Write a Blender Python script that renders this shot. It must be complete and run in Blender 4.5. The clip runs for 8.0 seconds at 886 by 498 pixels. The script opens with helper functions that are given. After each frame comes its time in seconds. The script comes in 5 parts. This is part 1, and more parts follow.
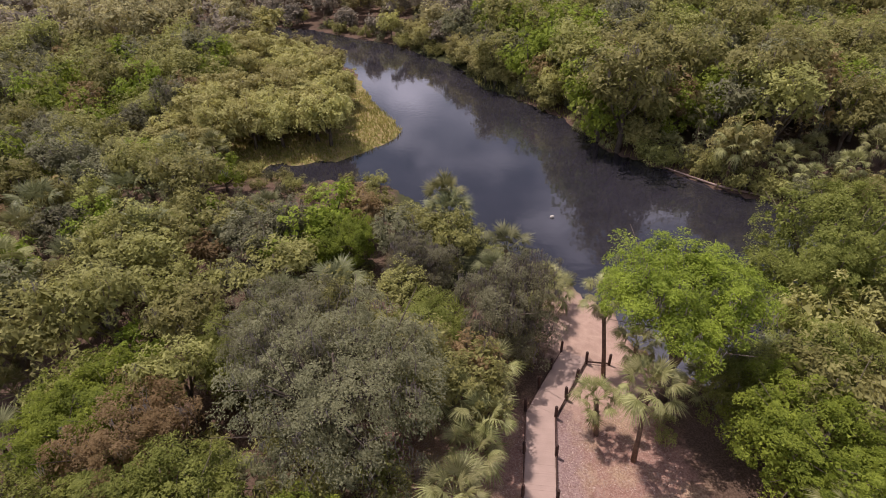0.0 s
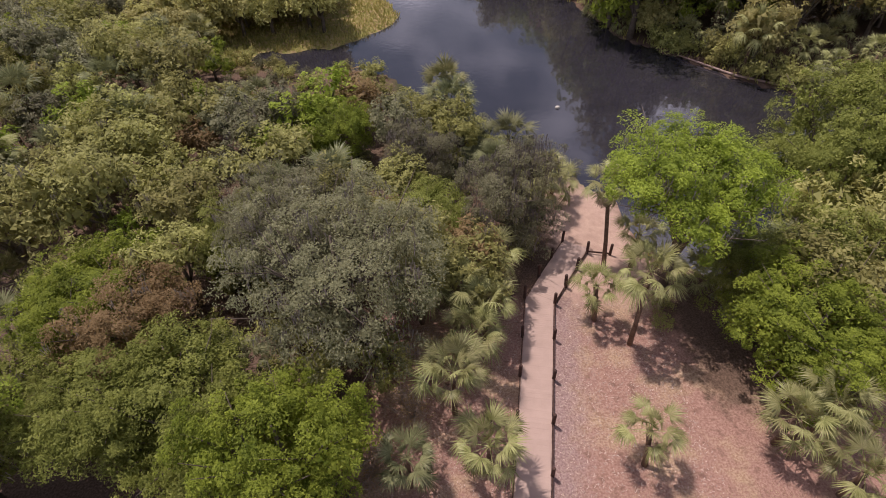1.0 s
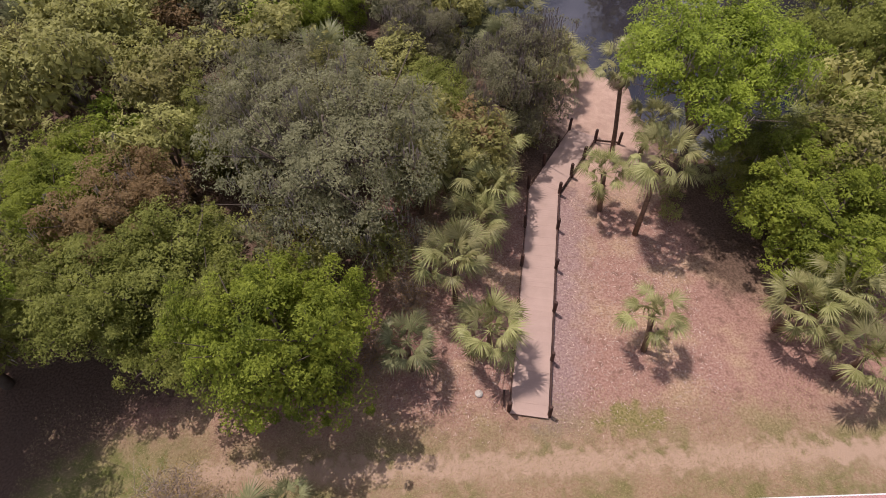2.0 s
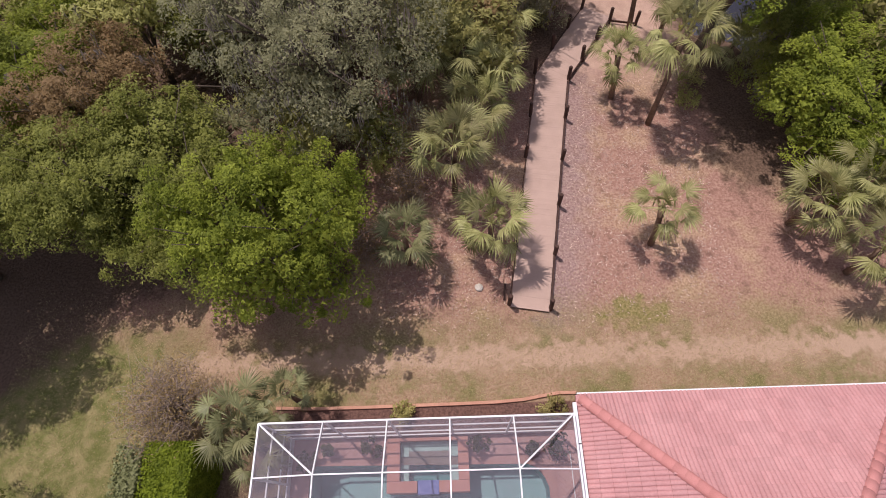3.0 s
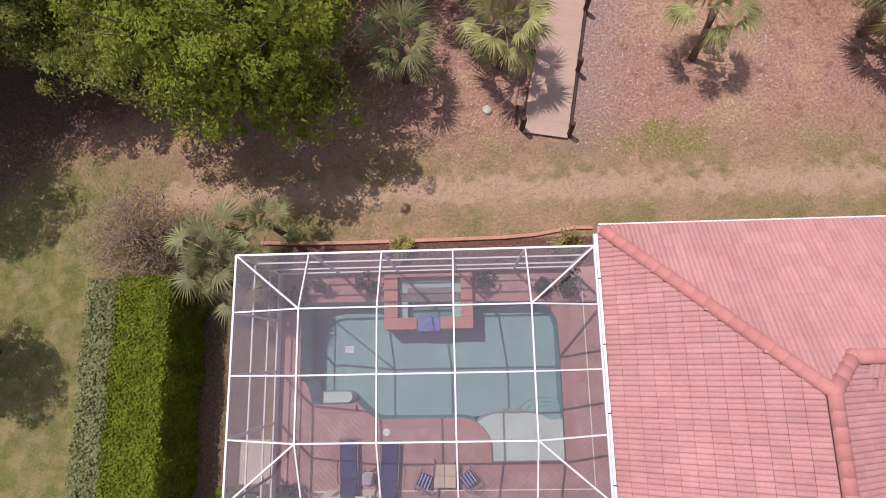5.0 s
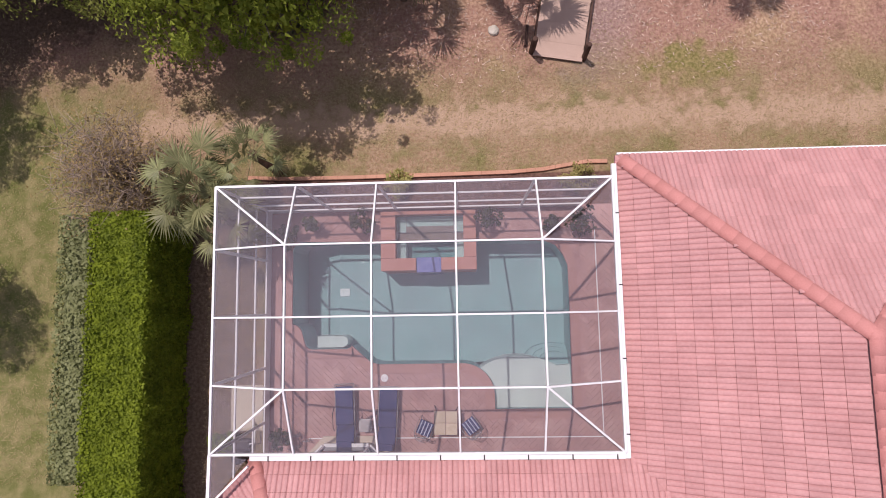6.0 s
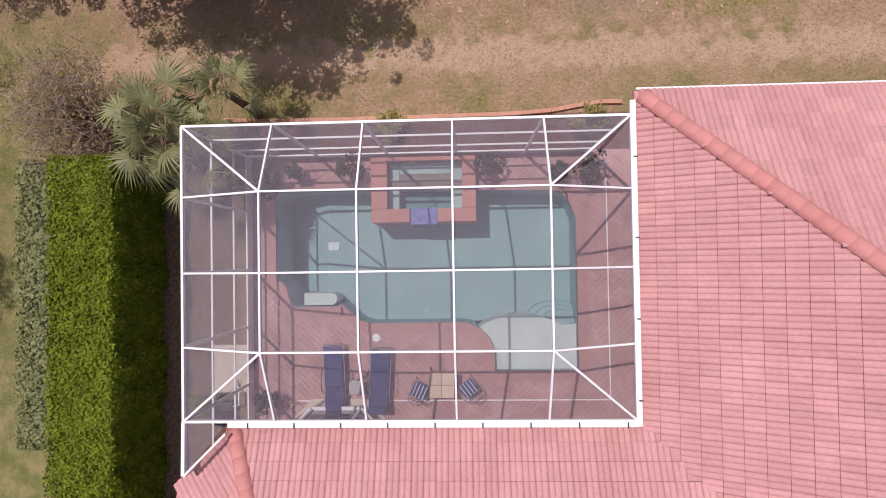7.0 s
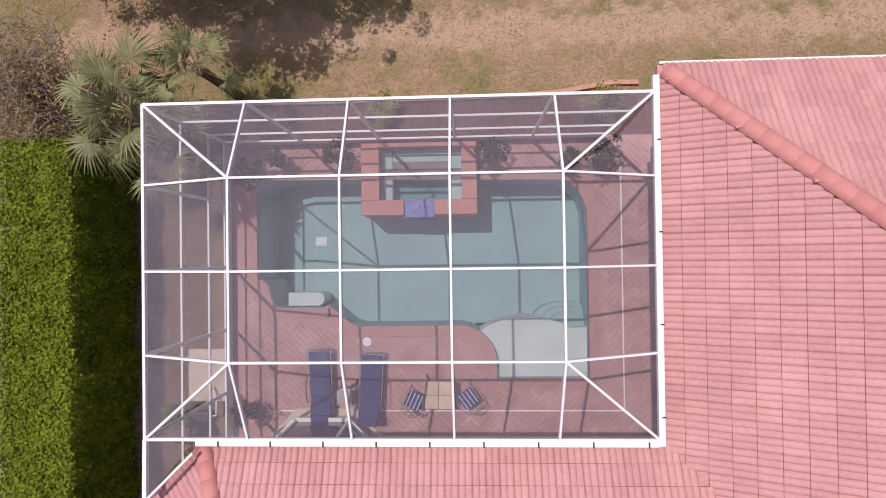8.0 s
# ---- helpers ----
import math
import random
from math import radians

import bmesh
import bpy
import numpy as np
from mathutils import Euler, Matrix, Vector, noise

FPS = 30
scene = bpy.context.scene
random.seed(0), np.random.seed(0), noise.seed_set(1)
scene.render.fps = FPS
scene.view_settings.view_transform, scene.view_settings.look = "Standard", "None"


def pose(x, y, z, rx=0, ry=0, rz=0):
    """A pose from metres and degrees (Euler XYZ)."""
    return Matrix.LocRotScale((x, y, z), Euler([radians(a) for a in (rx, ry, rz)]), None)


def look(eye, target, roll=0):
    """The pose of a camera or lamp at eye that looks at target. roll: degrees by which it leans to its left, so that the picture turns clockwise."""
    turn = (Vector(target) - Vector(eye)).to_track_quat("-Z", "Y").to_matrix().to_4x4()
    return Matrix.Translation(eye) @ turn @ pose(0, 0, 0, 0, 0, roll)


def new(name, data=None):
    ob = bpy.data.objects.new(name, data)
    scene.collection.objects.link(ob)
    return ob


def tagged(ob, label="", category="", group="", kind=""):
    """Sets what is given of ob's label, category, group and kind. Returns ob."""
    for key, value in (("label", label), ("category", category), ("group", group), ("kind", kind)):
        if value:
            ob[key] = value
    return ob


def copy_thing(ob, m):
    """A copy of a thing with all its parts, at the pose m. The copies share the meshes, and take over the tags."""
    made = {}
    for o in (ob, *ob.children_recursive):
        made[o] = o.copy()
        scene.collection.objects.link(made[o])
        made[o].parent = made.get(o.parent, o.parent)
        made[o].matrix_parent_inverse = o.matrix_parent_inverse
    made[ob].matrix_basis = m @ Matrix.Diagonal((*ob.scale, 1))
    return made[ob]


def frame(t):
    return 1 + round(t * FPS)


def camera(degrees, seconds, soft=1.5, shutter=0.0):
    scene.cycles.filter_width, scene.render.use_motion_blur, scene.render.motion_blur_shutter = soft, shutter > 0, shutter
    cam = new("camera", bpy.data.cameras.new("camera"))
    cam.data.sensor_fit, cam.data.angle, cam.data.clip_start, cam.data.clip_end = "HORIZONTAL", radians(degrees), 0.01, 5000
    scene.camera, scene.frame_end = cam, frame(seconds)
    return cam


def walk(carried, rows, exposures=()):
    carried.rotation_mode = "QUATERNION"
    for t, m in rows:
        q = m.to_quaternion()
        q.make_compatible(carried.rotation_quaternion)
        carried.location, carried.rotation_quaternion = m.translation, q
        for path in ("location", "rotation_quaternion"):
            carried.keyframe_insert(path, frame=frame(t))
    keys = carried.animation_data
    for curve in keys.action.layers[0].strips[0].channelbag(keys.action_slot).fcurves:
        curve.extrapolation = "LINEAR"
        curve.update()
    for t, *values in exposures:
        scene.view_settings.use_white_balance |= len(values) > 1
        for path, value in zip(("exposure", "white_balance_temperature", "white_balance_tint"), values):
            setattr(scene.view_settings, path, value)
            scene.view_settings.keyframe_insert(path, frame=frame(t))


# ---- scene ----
cam = camera(78.7, 8.0, soft=0.95)
METRES, EYE, TILT, LEAN, TURN = 12.3, 27.7, -90.0, 0.0, 0.0
ROWS = [
    (0.0, 0.0, 0.0, 0.0, 2.49, 56.12, 1.67),
    (0.5, 0.0005, 0.0608, -0.0005, 2.43, 51.17, 1.6),
    (1.0, -0.0033, 0.1221, 0.0017, 2.42, 46.15, 1.57),
    (1.5, -0.005, 0.1819, 0.0065, 2.45, 41.1, 1.53),
    (2.0, -0.0085, 0.2452, 0.0083, 2.4, 36.12, 1.48),
    (3.5, -0.0106, 0.4369, 0.0127, 2.4, 22.05, 1.34),
    (4.0, -0.0146, 0.5002, 0.0126, 2.38, 18.14, 1.24),
    (4.5, -0.019, 0.5622, 0.0147, 2.37, 14.28, 1.18),
    (6.0, -0.0298, 0.7479, -0.0091, 2.49, 5.77, 1.02),
    (6.5, -0.0281, 0.8097, -0.0103, 2.53, 3.28, 0.98),
    (7.0, -0.0251, 0.8723, -0.0108, 2.53, 1.06, 0.91),
    (7.5, -0.0225, 0.9352, -0.0097, 2.56, 0.62, 0.85),
    (8.0, -0.0226, 0.9969, -0.0089, 2.63, 0.6, 0.77),
]
walk(cam, [(t, pose(0, 0, EYE, TILT, LEAN, TURN) @ pose(METRES * x, METRES * y, METRES * z, 90 + pitch, roll, yaw)) for t, x, y, z, yaw, pitch, roll in ROWS],
     exposures=[(0.0, 0.0, 6500, 21), (8.0, 0.0, 6500, 21)])  # slightly magenta white balance

# ---------------------------------------------------------------- world and light
SUN_EL, SUN_AZ = 67.0, 135.0            # the sun stands in the -x +y quarter
sun_way = Vector((math.cos(radians(SUN_EL)) * math.cos(radians(SUN_AZ)), math.cos(radians(SUN_EL)) * math.sin(radians(SUN_AZ)), math.sin(radians(SUN_EL))))
sun = new("sun", bpy.data.lights.new("sun", "SUN"))
sun.data.energy, sun.data.angle, sun.data.color = 3.5, radians(0.5), (1.0, 0.95, 0.88)
sun.matrix_world = look(sun_way * 60, (0, 0, 0))

world = bpy.data.worlds.new("sky")
scene.world = world
world.use_nodes = True
wn, wl = world.node_tree.nodes, world.node_tree.links
wn.clear()
sky = wn.new("ShaderNodeTexSky")
sky.sky_type, sky.sun_disc = "NISHITA", False
sky.sun_elevation, sky.sun_rotation = radians(SUN_EL), radians(90 - SUN_AZ)
sky.air_density, sky.dust_density = 1.2, 2.0
w_co = wn.new("ShaderNodeTexCoord")
w_map = wn.new("ShaderNodeMapping")
w_map.inputs["Scale"].default_value = (1.0, 1.0, 2.2)
w_noise = wn.new("ShaderNodeTexNoise")
w_noise.inputs["Scale"].default_value, w_noise.inputs["Detail"].default_value = 2.6, 7.0
w_ramp = wn.new("ShaderNodeValToRGB")
w_ramp.color_ramp.elements[0].position, w_ramp.color_ramp.elements[1].position = 0.50, 0.69
w_mix = wn.new("ShaderNodeMix")
w_mix.data_type = "RGBA"
w_mix.inputs["B"].default_value = (25.0, 24.6, 28.0, 1)
w_bg = wn.new("ShaderNodeBackground")
w_bg.inputs["Strength"].default_value = 0.066
w_out = wn.new("ShaderNodeOutputWorld")
wl.new(w_co.outputs["Generated"], w_map.inputs["Vector"])
wl.new(w_map.outputs["Vector"], w_noise.inputs["Vector"])
wl.new(w_noise.outputs["Fac"], w_ramp.inputs["Fac"])
wl.new(w_ramp.outputs["Color"], w_mix.inputs["Factor"])
wl.new(sky.outputs["Color"], w_mix.inputs["A"])
wl.new(w_mix.outputs["Result"], w_bg.inputs["Color"])
wl.new(w_bg.outputs["Background"], w_out.inputs["Surface"])


# ---------------------------------------------------------------- materials
def ramp_of(nodes, stops):
    r = nodes.new("ShaderNodeValToRGB")
    e = r.color_ramp.elements
    while len(e) < len(stops):
        e.new(0.5)
    for el, (p, c) in zip(e, stops):
        el.position, el.color = p, (*c, 1)
    return r


def material(name, colors, scale=4.0, fine=60.0, rough=0.8, metal=0.0, bump=0.2, spread=0.12, island=False, spec=0.3):
    """Two-scale noise between the given colours, with a shift of brightness from piece to piece."""
    m = bpy.data.materials.new(name)
    m.use_nodes = True
    n, l = m.node_tree.nodes, m.node_tree.links
    b = n["Principled BSDF"]
    geo = n.new("ShaderNodeNewGeometry")
    big, small = n.new("ShaderNodeTexNoise"), n.new("ShaderNodeTexNoise")
    for node, s, d in ((big, scale, 4), (small, fine, 5)):
        node.inputs["Scale"].default_value, node.inputs["Detail"].default_value = s, d
        l.new(geo.outputs["Position"], node.inputs["Vector"])
    add = n.new("ShaderNodeMath")
    add.operation = "MULTIPLY_ADD"
    add.inputs[1].default_value = 0.45
    l.new(small.outputs["Fac"], add.inputs[0])
    half = n.new("ShaderNodeMath")
    half.operation = "MULTIPLY"
    half.inputs[1].default_value = 0.55
    l.new(big.outputs["Fac"], half.inputs[0])
    l.new(half.outputs[0], add.inputs[2])
    k = len(colors)
    r = ramp_of(n, [(0.36 + 0.28 * i / max(1, k - 1), c) for i, c in enumerate(colors)])
    l.new(add.outputs[0], r.inputs["Fac"])
    hsv = n.new("ShaderNodeHueSaturation")
    rng = n.new("ShaderNodeMapRange")
    rng.inputs["To Min"].default_value, rng.inputs["To Max"].default_value = 1 - spread, 1 + spread
    if island:
        l.new(geo.outputs["Random Per Island"], rng.inputs["Value"])
    else:
        l.new(n.new("ShaderNodeObjectInfo").outputs["Random"], rng.inputs["Value"])
    l.new(rng.outputs["Result"], hsv.inputs["Value"])
    l.new(r.outputs["Color"], hsv.inputs["Color"])
    l.new(hsv.outputs["Color"], b.inputs["Base Color"])
    b.inputs["Roughness"].default_value, b.inputs["Metallic"].default_value = rough, metal
    b.inputs["Specular IOR Level"].default_value = spec
    if bump:
        bp = n.new("ShaderNodeBump")
        bp.inputs["Strength"].default_value, bp.inputs["Distance"].default_value = bump, 0.02
        l.new(small.outputs["Fac"], bp.inputs["Height"])
        l.new(bp.outputs["Normal"], b.inputs["Normal"])
    return m


def leaf_material(name, dark, light, hue=0.012, through_light=0.42, rough=0.55, patch=0.7):
    """Leaves: a colour of its own for each leaf and each plant, part of the light shining through."""
    m = bpy.data.materials.new(name)
    m.use_nodes = True
    n, l = m.node_tree.nodes, m.node_tree.links
    b, out = n["Principled BSDF"], n["Material Output"]
    geo, info = n.new("ShaderNodeNewGeometry"), n.new("ShaderNodeObjectInfo")
    noi = n.new("ShaderNodeTexNoise")
    noi.inputs["Scale"].default_value, noi.inputs["Detail"].default_value = patch, 3
    l.new(geo.outputs["Position"], noi.inputs["Vector"])
    mix0 = n.new("ShaderNodeMath")
    mix0.operation = "MULTIPLY_ADD"
    mix0.inputs[1].default_value = 0.55
    l.new(geo.outputs["Random Per Island"], mix0.inputs[0])
    sub = n.new("ShaderNodeMath")
    sub.operation = "MULTIPLY_ADD"
    sub.inputs[1].default_value, sub.inputs[2].default_value = 1.7, -0.56
    l.new(noi.outputs["Fac"], sub.inputs[0])
    l.new(sub.outputs[0], mix0.inputs[2])
    r = ramp_of(n, [(0.1, dark), (0.95, light)])
    l.new(mix0.outputs[0], r.inputs["Fac"])
    hsv = n.new("ShaderNodeHueSaturation")
    for sock, lo, hi in (("Hue", 0.5 - hue, 0.5 + hue), ("Value", 0.8, 1.2)):
        rg = n.new("ShaderNodeMapRange")
        rg.inputs["To Min"].default_value, rg.inputs["To Max"].default_value = lo, hi
        l.new(info.outputs["Random"], rg.inputs["Value"])
        l.new(rg.outputs["Result"], hsv.inputs[sock])
    l.new(r.outputs["Color"], hsv.inputs["Color"])
    l.new(hsv.outputs["Color"], b.inputs["Base Color"])
    b.inputs["Roughness"].default_value, b.inputs["Specular IOR Level"].default_value = rough, 0.14
    tr, mx = n.new("ShaderNodeBsdfTranslucent"), n.new("ShaderNodeMixShader")
    l.new(hsv.outputs["Color"], tr.inputs["Color"])
    mx.inputs["Fac"].default_value = through_light
    l.new(b.outputs["BSDF"], mx.inputs[1])
    l.new(tr.outputs["BSDF"], mx.inputs[2])
    l.new(mx.outputs["Shader"], out.inputs["Surface"])
    return m


def water_sheet(name, tint, gloss_rough, bump, scale, rings=()):
    """A clear sheet of water: tinted light passes through, the sky is mirrored by Fresnel."""
    m = bpy.data.materials.new(name)
    m.use_nodes = True
    n, l = m.node_tree.nodes, m.node_tree.links
    n.remove(n["Principled BSDF"])
    tr, gl, mx, fr = (n.new(k) for k in ("ShaderNodeBsdfTransparent", "ShaderNodeBsdfGlossy", "ShaderNodeMixShader", "ShaderNodeFresnel"))
    tr.inputs["Color"].default_value = (*tint, 1)
    gl.inputs["Roughness"].default_value = gloss_rough
    fr.inputs["IOR"].default_value = 1.33
    geo, noi, bp = n.new("ShaderNodeNewGeometry"), n.new("ShaderNodeTexNoise"), n.new("ShaderNodeBump")
    noi.inputs["Scale"].default_value, noi.inputs["Detail"].default_value = scale, 3
    bp.inputs["Strength"].default_value, bp.inputs["Distance"].default_value = 1.0, 1.0
    l.new(geo.outputs["Position"], noi.inputs["Vector"])

    def calc(op, a, c):
        t = n.new("ShaderNodeMath")
        t.operation = op
        for i, v in enumerate((a, c)):
            if isinstance(v, (int, float)):
                t.inputs[i].default_value = v
            else:
                l.new(v, t.inputs[i])
        return t.outputs[0]

    height = calc("MULTIPLY", noi.outputs["Fac"], bump * 0.05)
    for cx, cy, reach in rings:                       # rings where water drops in
        far = n.new("ShaderNodeVectorMath")
        far.operation = "DISTANCE"
        far.inputs[1].default_value = (cx, cy, 0.08)
        l.new(geo.outputs["Position"], far.inputs[0])
        d = far.outputs["Value"]
        fade = n.new("ShaderNodeMapRange")
        fade.inputs["From Min"].default_value, fade.inputs["From Max"].default_value = reach * 0.3, reach
        fade.inputs["To Min"].default_value, fade.inputs["To Max"].default_value = 0.0055, 0.0
        l.new(d, fade.inputs["Value"])
        height = calc("ADD", height, calc("MULTIPLY", calc("SINE", calc("MULTIPLY", d, 58.0), 0.0), fade.outputs["Result"]))
    l.new(height, bp.inputs["Height"])
    l.new(bp.outputs["Normal"], gl.inputs["Normal"])
    l.new(bp.outputs["Normal"], fr.inputs["Normal"])
    l.new(fr.outputs["Fac"], mx.inputs["Fac"])
    l.new(tr.outputs["BSDF"], mx.inputs[1])
    l.new(gl.outputs["BSDF"], mx.inputs[2])
    l.new(mx.outputs["Shader"], n["Material Output"].inputs["Surface"])
    return m


def screen_mesh(name, cover, color):
    """Fibreglass insect mesh: a share of woven thread, the rest open."""
    m = bpy.data.materials.new(name)
    m.use_nodes = True
    n, l = m.node_tree.nodes, m.node_tree.links
    b = n["Principled BSDF"]
    b.inputs["Base Color"].default_value, b.inputs["Roughness"].default_value = (*color, 1), 0.8
    tr, mx = n.new("ShaderNodeBsdfTransparent"), n.new("ShaderNodeMixShader")
    geo, noi, rg = n.new("ShaderNodeNewGeometry"), n.new("ShaderNodeTexNoise"), n.new("ShaderNodeMapRange")
    noi.inputs["Scale"].default_value = 1.3
    l.new(geo.outputs["Position"], noi.inputs["Vector"])
    rg.inputs["From Min"].default_value, rg.inputs["From Max"].default_value = 0.3, 0.7
    rg.inputs["To Min"].default_value, rg.inputs["To Max"].default_value = cover - 0.04, cover + 0.04
    l.new(noi.outputs["Fac"], rg.inputs["Value"])
    l.new(rg.outputs["Result"], mx.inputs["Fac"])
    l.new(tr.outputs["BSDF"], mx.inputs[1])
    l.new(b.outputs["BSDF"], mx.inputs[2])
    l.new(mx.outputs["Shader"], n["Material Output"].inputs["Surface"])
    return m


def river_material():
    m = material("dark_river_water", [(0.024, 0.022, 0.026), (0.034, 0.031, 0.038)], 0.08, 0.6, rough=0.03, bump=0, spec=0.95)
    n, l = m.node_tree.nodes, m.node_tree.links
    geo, noi, bp = n.new("ShaderNodeNewGeometry"), n.new("ShaderNodeTexNoise"), n.new("ShaderNodeBump")
    noi.inputs["Scale"].default_value, noi.inputs["Detail"].default_value = 1.6, 4
    bp.inputs["Strength"].default_value, bp.inputs["Distance"].default_value = 0.12, 0.05
    l.new(geo.outputs["Position"], noi.inputs["Vector"])
    l.new(noi.outputs["Fac"], bp.inputs["Height"])
    l.new(bp.outputs["Normal"], m.node_tree.nodes["Principled BSDF"].inputs["Normal"])
    return m


def ground_material():
    """Dry lawn, leaf litter, woodland soil, sand and marsh grass, laid out by place with ragged borders; tree shade is
    painted beside the west lawn.
    """
    m = bpy.data.materials.new("ground_cover")
    m.use_nodes = True
    n, l = m.node_tree.nodes, m.node_tree.links
    b = n["Principled BSDF"]
    geo = n.new("ShaderNodeNewGeometry")
    sep = n.new("ShaderNodeSeparateXYZ")
    l.new(geo.outputs["Position"], sep.inputs[0])

    def noise_of(scale, detail=5, rough=0.6):
        t = n.new("ShaderNodeTexNoise")
        t.inputs["Scale"].default_value, t.inputs["Detail"].default_value, t.inputs["Roughness"].default_value = scale, detail, rough
        l.new(geo.outputs["Position"], t.inputs["Vector"])
        return t.outputs["Fac"]

    def math_of(op, a, c, d=None):
        t = n.new("ShaderNodeMath")
        t.operation = op
        for i, v in enumerate((a, c) if d is None else (a, c, d)):
            if isinstance(v, (int, float)):
                t.inputs[i].default_value = v
            else:
                l.new(v, t.inputs[i])
        return t.outputs[0]

    def step(value, lo, hi):
        t = n.new("ShaderNodeMapRange")
        t.interpolation_type = "SMOOTHSTEP"
        t.inputs["From Min"].default_value, t.inputs["From Max"].default_value = lo, hi
        l.new(value, t.inputs["Value"])
        return t.outputs["Result"]

    def mix(fac, a, c):
        t = n.new("ShaderNodeMix")
        t.data_type = "RGBA"
        l.new(fac, t.inputs["Factor"])
        for sock, v in (("A", a), ("B", c)):
            if isinstance(v, tuple):
                t.inputs[sock].default_value = (*v, 1)
            else:
                l.new(v, t.inputs[sock])
        return t.outputs["Result"]

    big, mid, fine, grain = noise_of(0.35), noise_of(1.6), noise_of(9.0), noise_of(40.0, 6, 0.7)
    ragged = math_of("MULTIPLY_ADD", mid, 3.0, -1.5)
    x, y = sep.outputs["X"], sep.outputs["Y"]
    yr, xr = math_of("ADD", y, ragged), math_of("ADD", x, ragged)
    straw = mix(step(fine, 0.35, 0.65), (0.31, 0.20, 0.125), (0.42, 0.29, 0.195))
    green = mix(step(fine, 0.35, 0.65), (0.15, 0.145, 0.05), (0.25, 0.215, 0.095))
    patches = step(math_of("ADD", math_of("MULTIPLY", big, 0.6), math_of("ADD", math_of("MULTIPLY", mid, 0.35), math_of("MULTIPLY", fine, 0.2))), 0.50, 0.68)
    track = math_of("MULTIPLY", step(yr, 5.4, 6.2), step(yr, 7.2, 6.4))
    lawn = mix(math_of("MULTIPLY", patches, math_of("SUBTRACT", 1.0, track)), mix(track, straw, (0.46, 0.32, 0.225)), green)
    west = step(xr, -11.5, -14.5)
    lawn = mix(west, lawn, mix(step(mid, 0.35, 0.7), (0.145, 0.152, 0.048), (0.295, 0.248, 0.118)))
    litter = mix(step(fine, 0.3, 0.7), (0.29, 0.155, 0.12), (0.46, 0.28, 0.215))
    litter = mix(step(grain, 0.6, 0.8), litter, (0.52, 0.37, 0.30))
    litter = mix(step(mid, 0.52, 0.72), litter, (0.215, 0.12, 0.09))
    litter = mix(step(big, 0.45, 0.65), litter, mix(step(fine, 0.35, 0.65), (0.33, 0.205, 0.13), (0.54, 0.375, 0.25)))
    off = math_of("SUBTRACT", xr, math_of("MULTIPLY_ADD", y, 0.184, 1.45))
    litter = mix(math_of("MULTIPLY", step(off, -0.2, 0.9), step(off, 3.6, 1.2)), litter, mix(step(fine, 0.3, 0.7), (0.25, 0.155, 0.135), (0.43, 0.295, 0.265)))
    sand = mix(step(mid, 0.3, 0.7), (0.47, 0.31, 0.24), (0.57, 0.39, 0.30))
    # woodland soil; its dark tone also serves as painted shade beside the west lawn
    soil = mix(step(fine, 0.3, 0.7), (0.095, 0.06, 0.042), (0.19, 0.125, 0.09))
    marsh = mix(step(mid, 0.4, 0.62), mix(step(fine, 0.3, 0.7), (0.20, 0.20, 0.055), (0.30, 0.27, 0.09)), (0.38, 0.27, 0.14))
    col = mix(step(yr, 6.6, 9.6), lawn, litter)
    tuft = math_of("ADD", math_of("POWER", math_of("MULTIPLY_ADD", x, 0.42, -3.2), 2.0), math_of("POWER", math_of("MULTIPLY_ADD", y, 0.85, -6.9), 2.0))
    col = mix(step(math_of("MULTIPLY_ADD", mid, 1.6, math_of("MULTIPLY", tuft, -0.8)), 0.25, 0.75), col, mix(step(fine, 0.35, 0.65), (0.17, 0.155, 0.05), (0.33, 0.26, 0.12)))
    bed = math_of("MULTIPLY", math_of("MULTIPLY", step(y, 4.4, 4.3), step(y, 2.2, 2.3)), step(x, -8.2, -8.1))
    side = math_of("MULTIPLY", math_of("MULTIPLY", step(xr, -14.0, -12.0), step(x, -7.2, -7.9)), step(yr, 3.6, 2.6))
    col = mix(bed, col, mix(step(fine, 0.3, 0.7), (0.10, 0.055, 0.045), (0.22, 0.12, 0.095)))
    col = mix(side, col, mix(step(fine, 0.3, 0.7), (0.12, 0.08, 0.055), (0.24, 0.165, 0.115)))
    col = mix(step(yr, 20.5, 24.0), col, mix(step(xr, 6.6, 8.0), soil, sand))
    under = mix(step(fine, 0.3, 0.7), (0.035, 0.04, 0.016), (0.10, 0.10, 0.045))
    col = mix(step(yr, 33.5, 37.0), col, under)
    # tree shade painted with the soil colour along its diagonal edge, plus pale debris
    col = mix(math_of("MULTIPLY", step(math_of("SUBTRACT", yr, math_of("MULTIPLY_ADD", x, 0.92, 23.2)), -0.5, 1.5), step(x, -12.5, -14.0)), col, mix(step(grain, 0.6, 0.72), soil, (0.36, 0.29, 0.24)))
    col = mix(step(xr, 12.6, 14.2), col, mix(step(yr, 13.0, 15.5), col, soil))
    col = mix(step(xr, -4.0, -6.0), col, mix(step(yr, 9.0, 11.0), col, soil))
    col = mix(math_of("MULTIPLY", math_of("MULTIPLY", step(yr, 58.0, 62.0), step(yr, 104.0, 99.0)), step(xr, 2.0, -2.0)), col, marsh)
    dust = n.new("ShaderNodeHueSaturation")
    l.new(math_of("MULTIPLY_ADD", grain, 0.9, 0.55), dust.inputs["Value"])
    l.new(col, dust.inputs["Color"])
    l.new(dust.outputs["Color"], b.inputs["Base Color"])
    b.inputs["Roughness"].default_value, b.inputs["Specular IOR Level"].default_value = 0.95, 0.1
    bp = n.new("ShaderNodeBump")
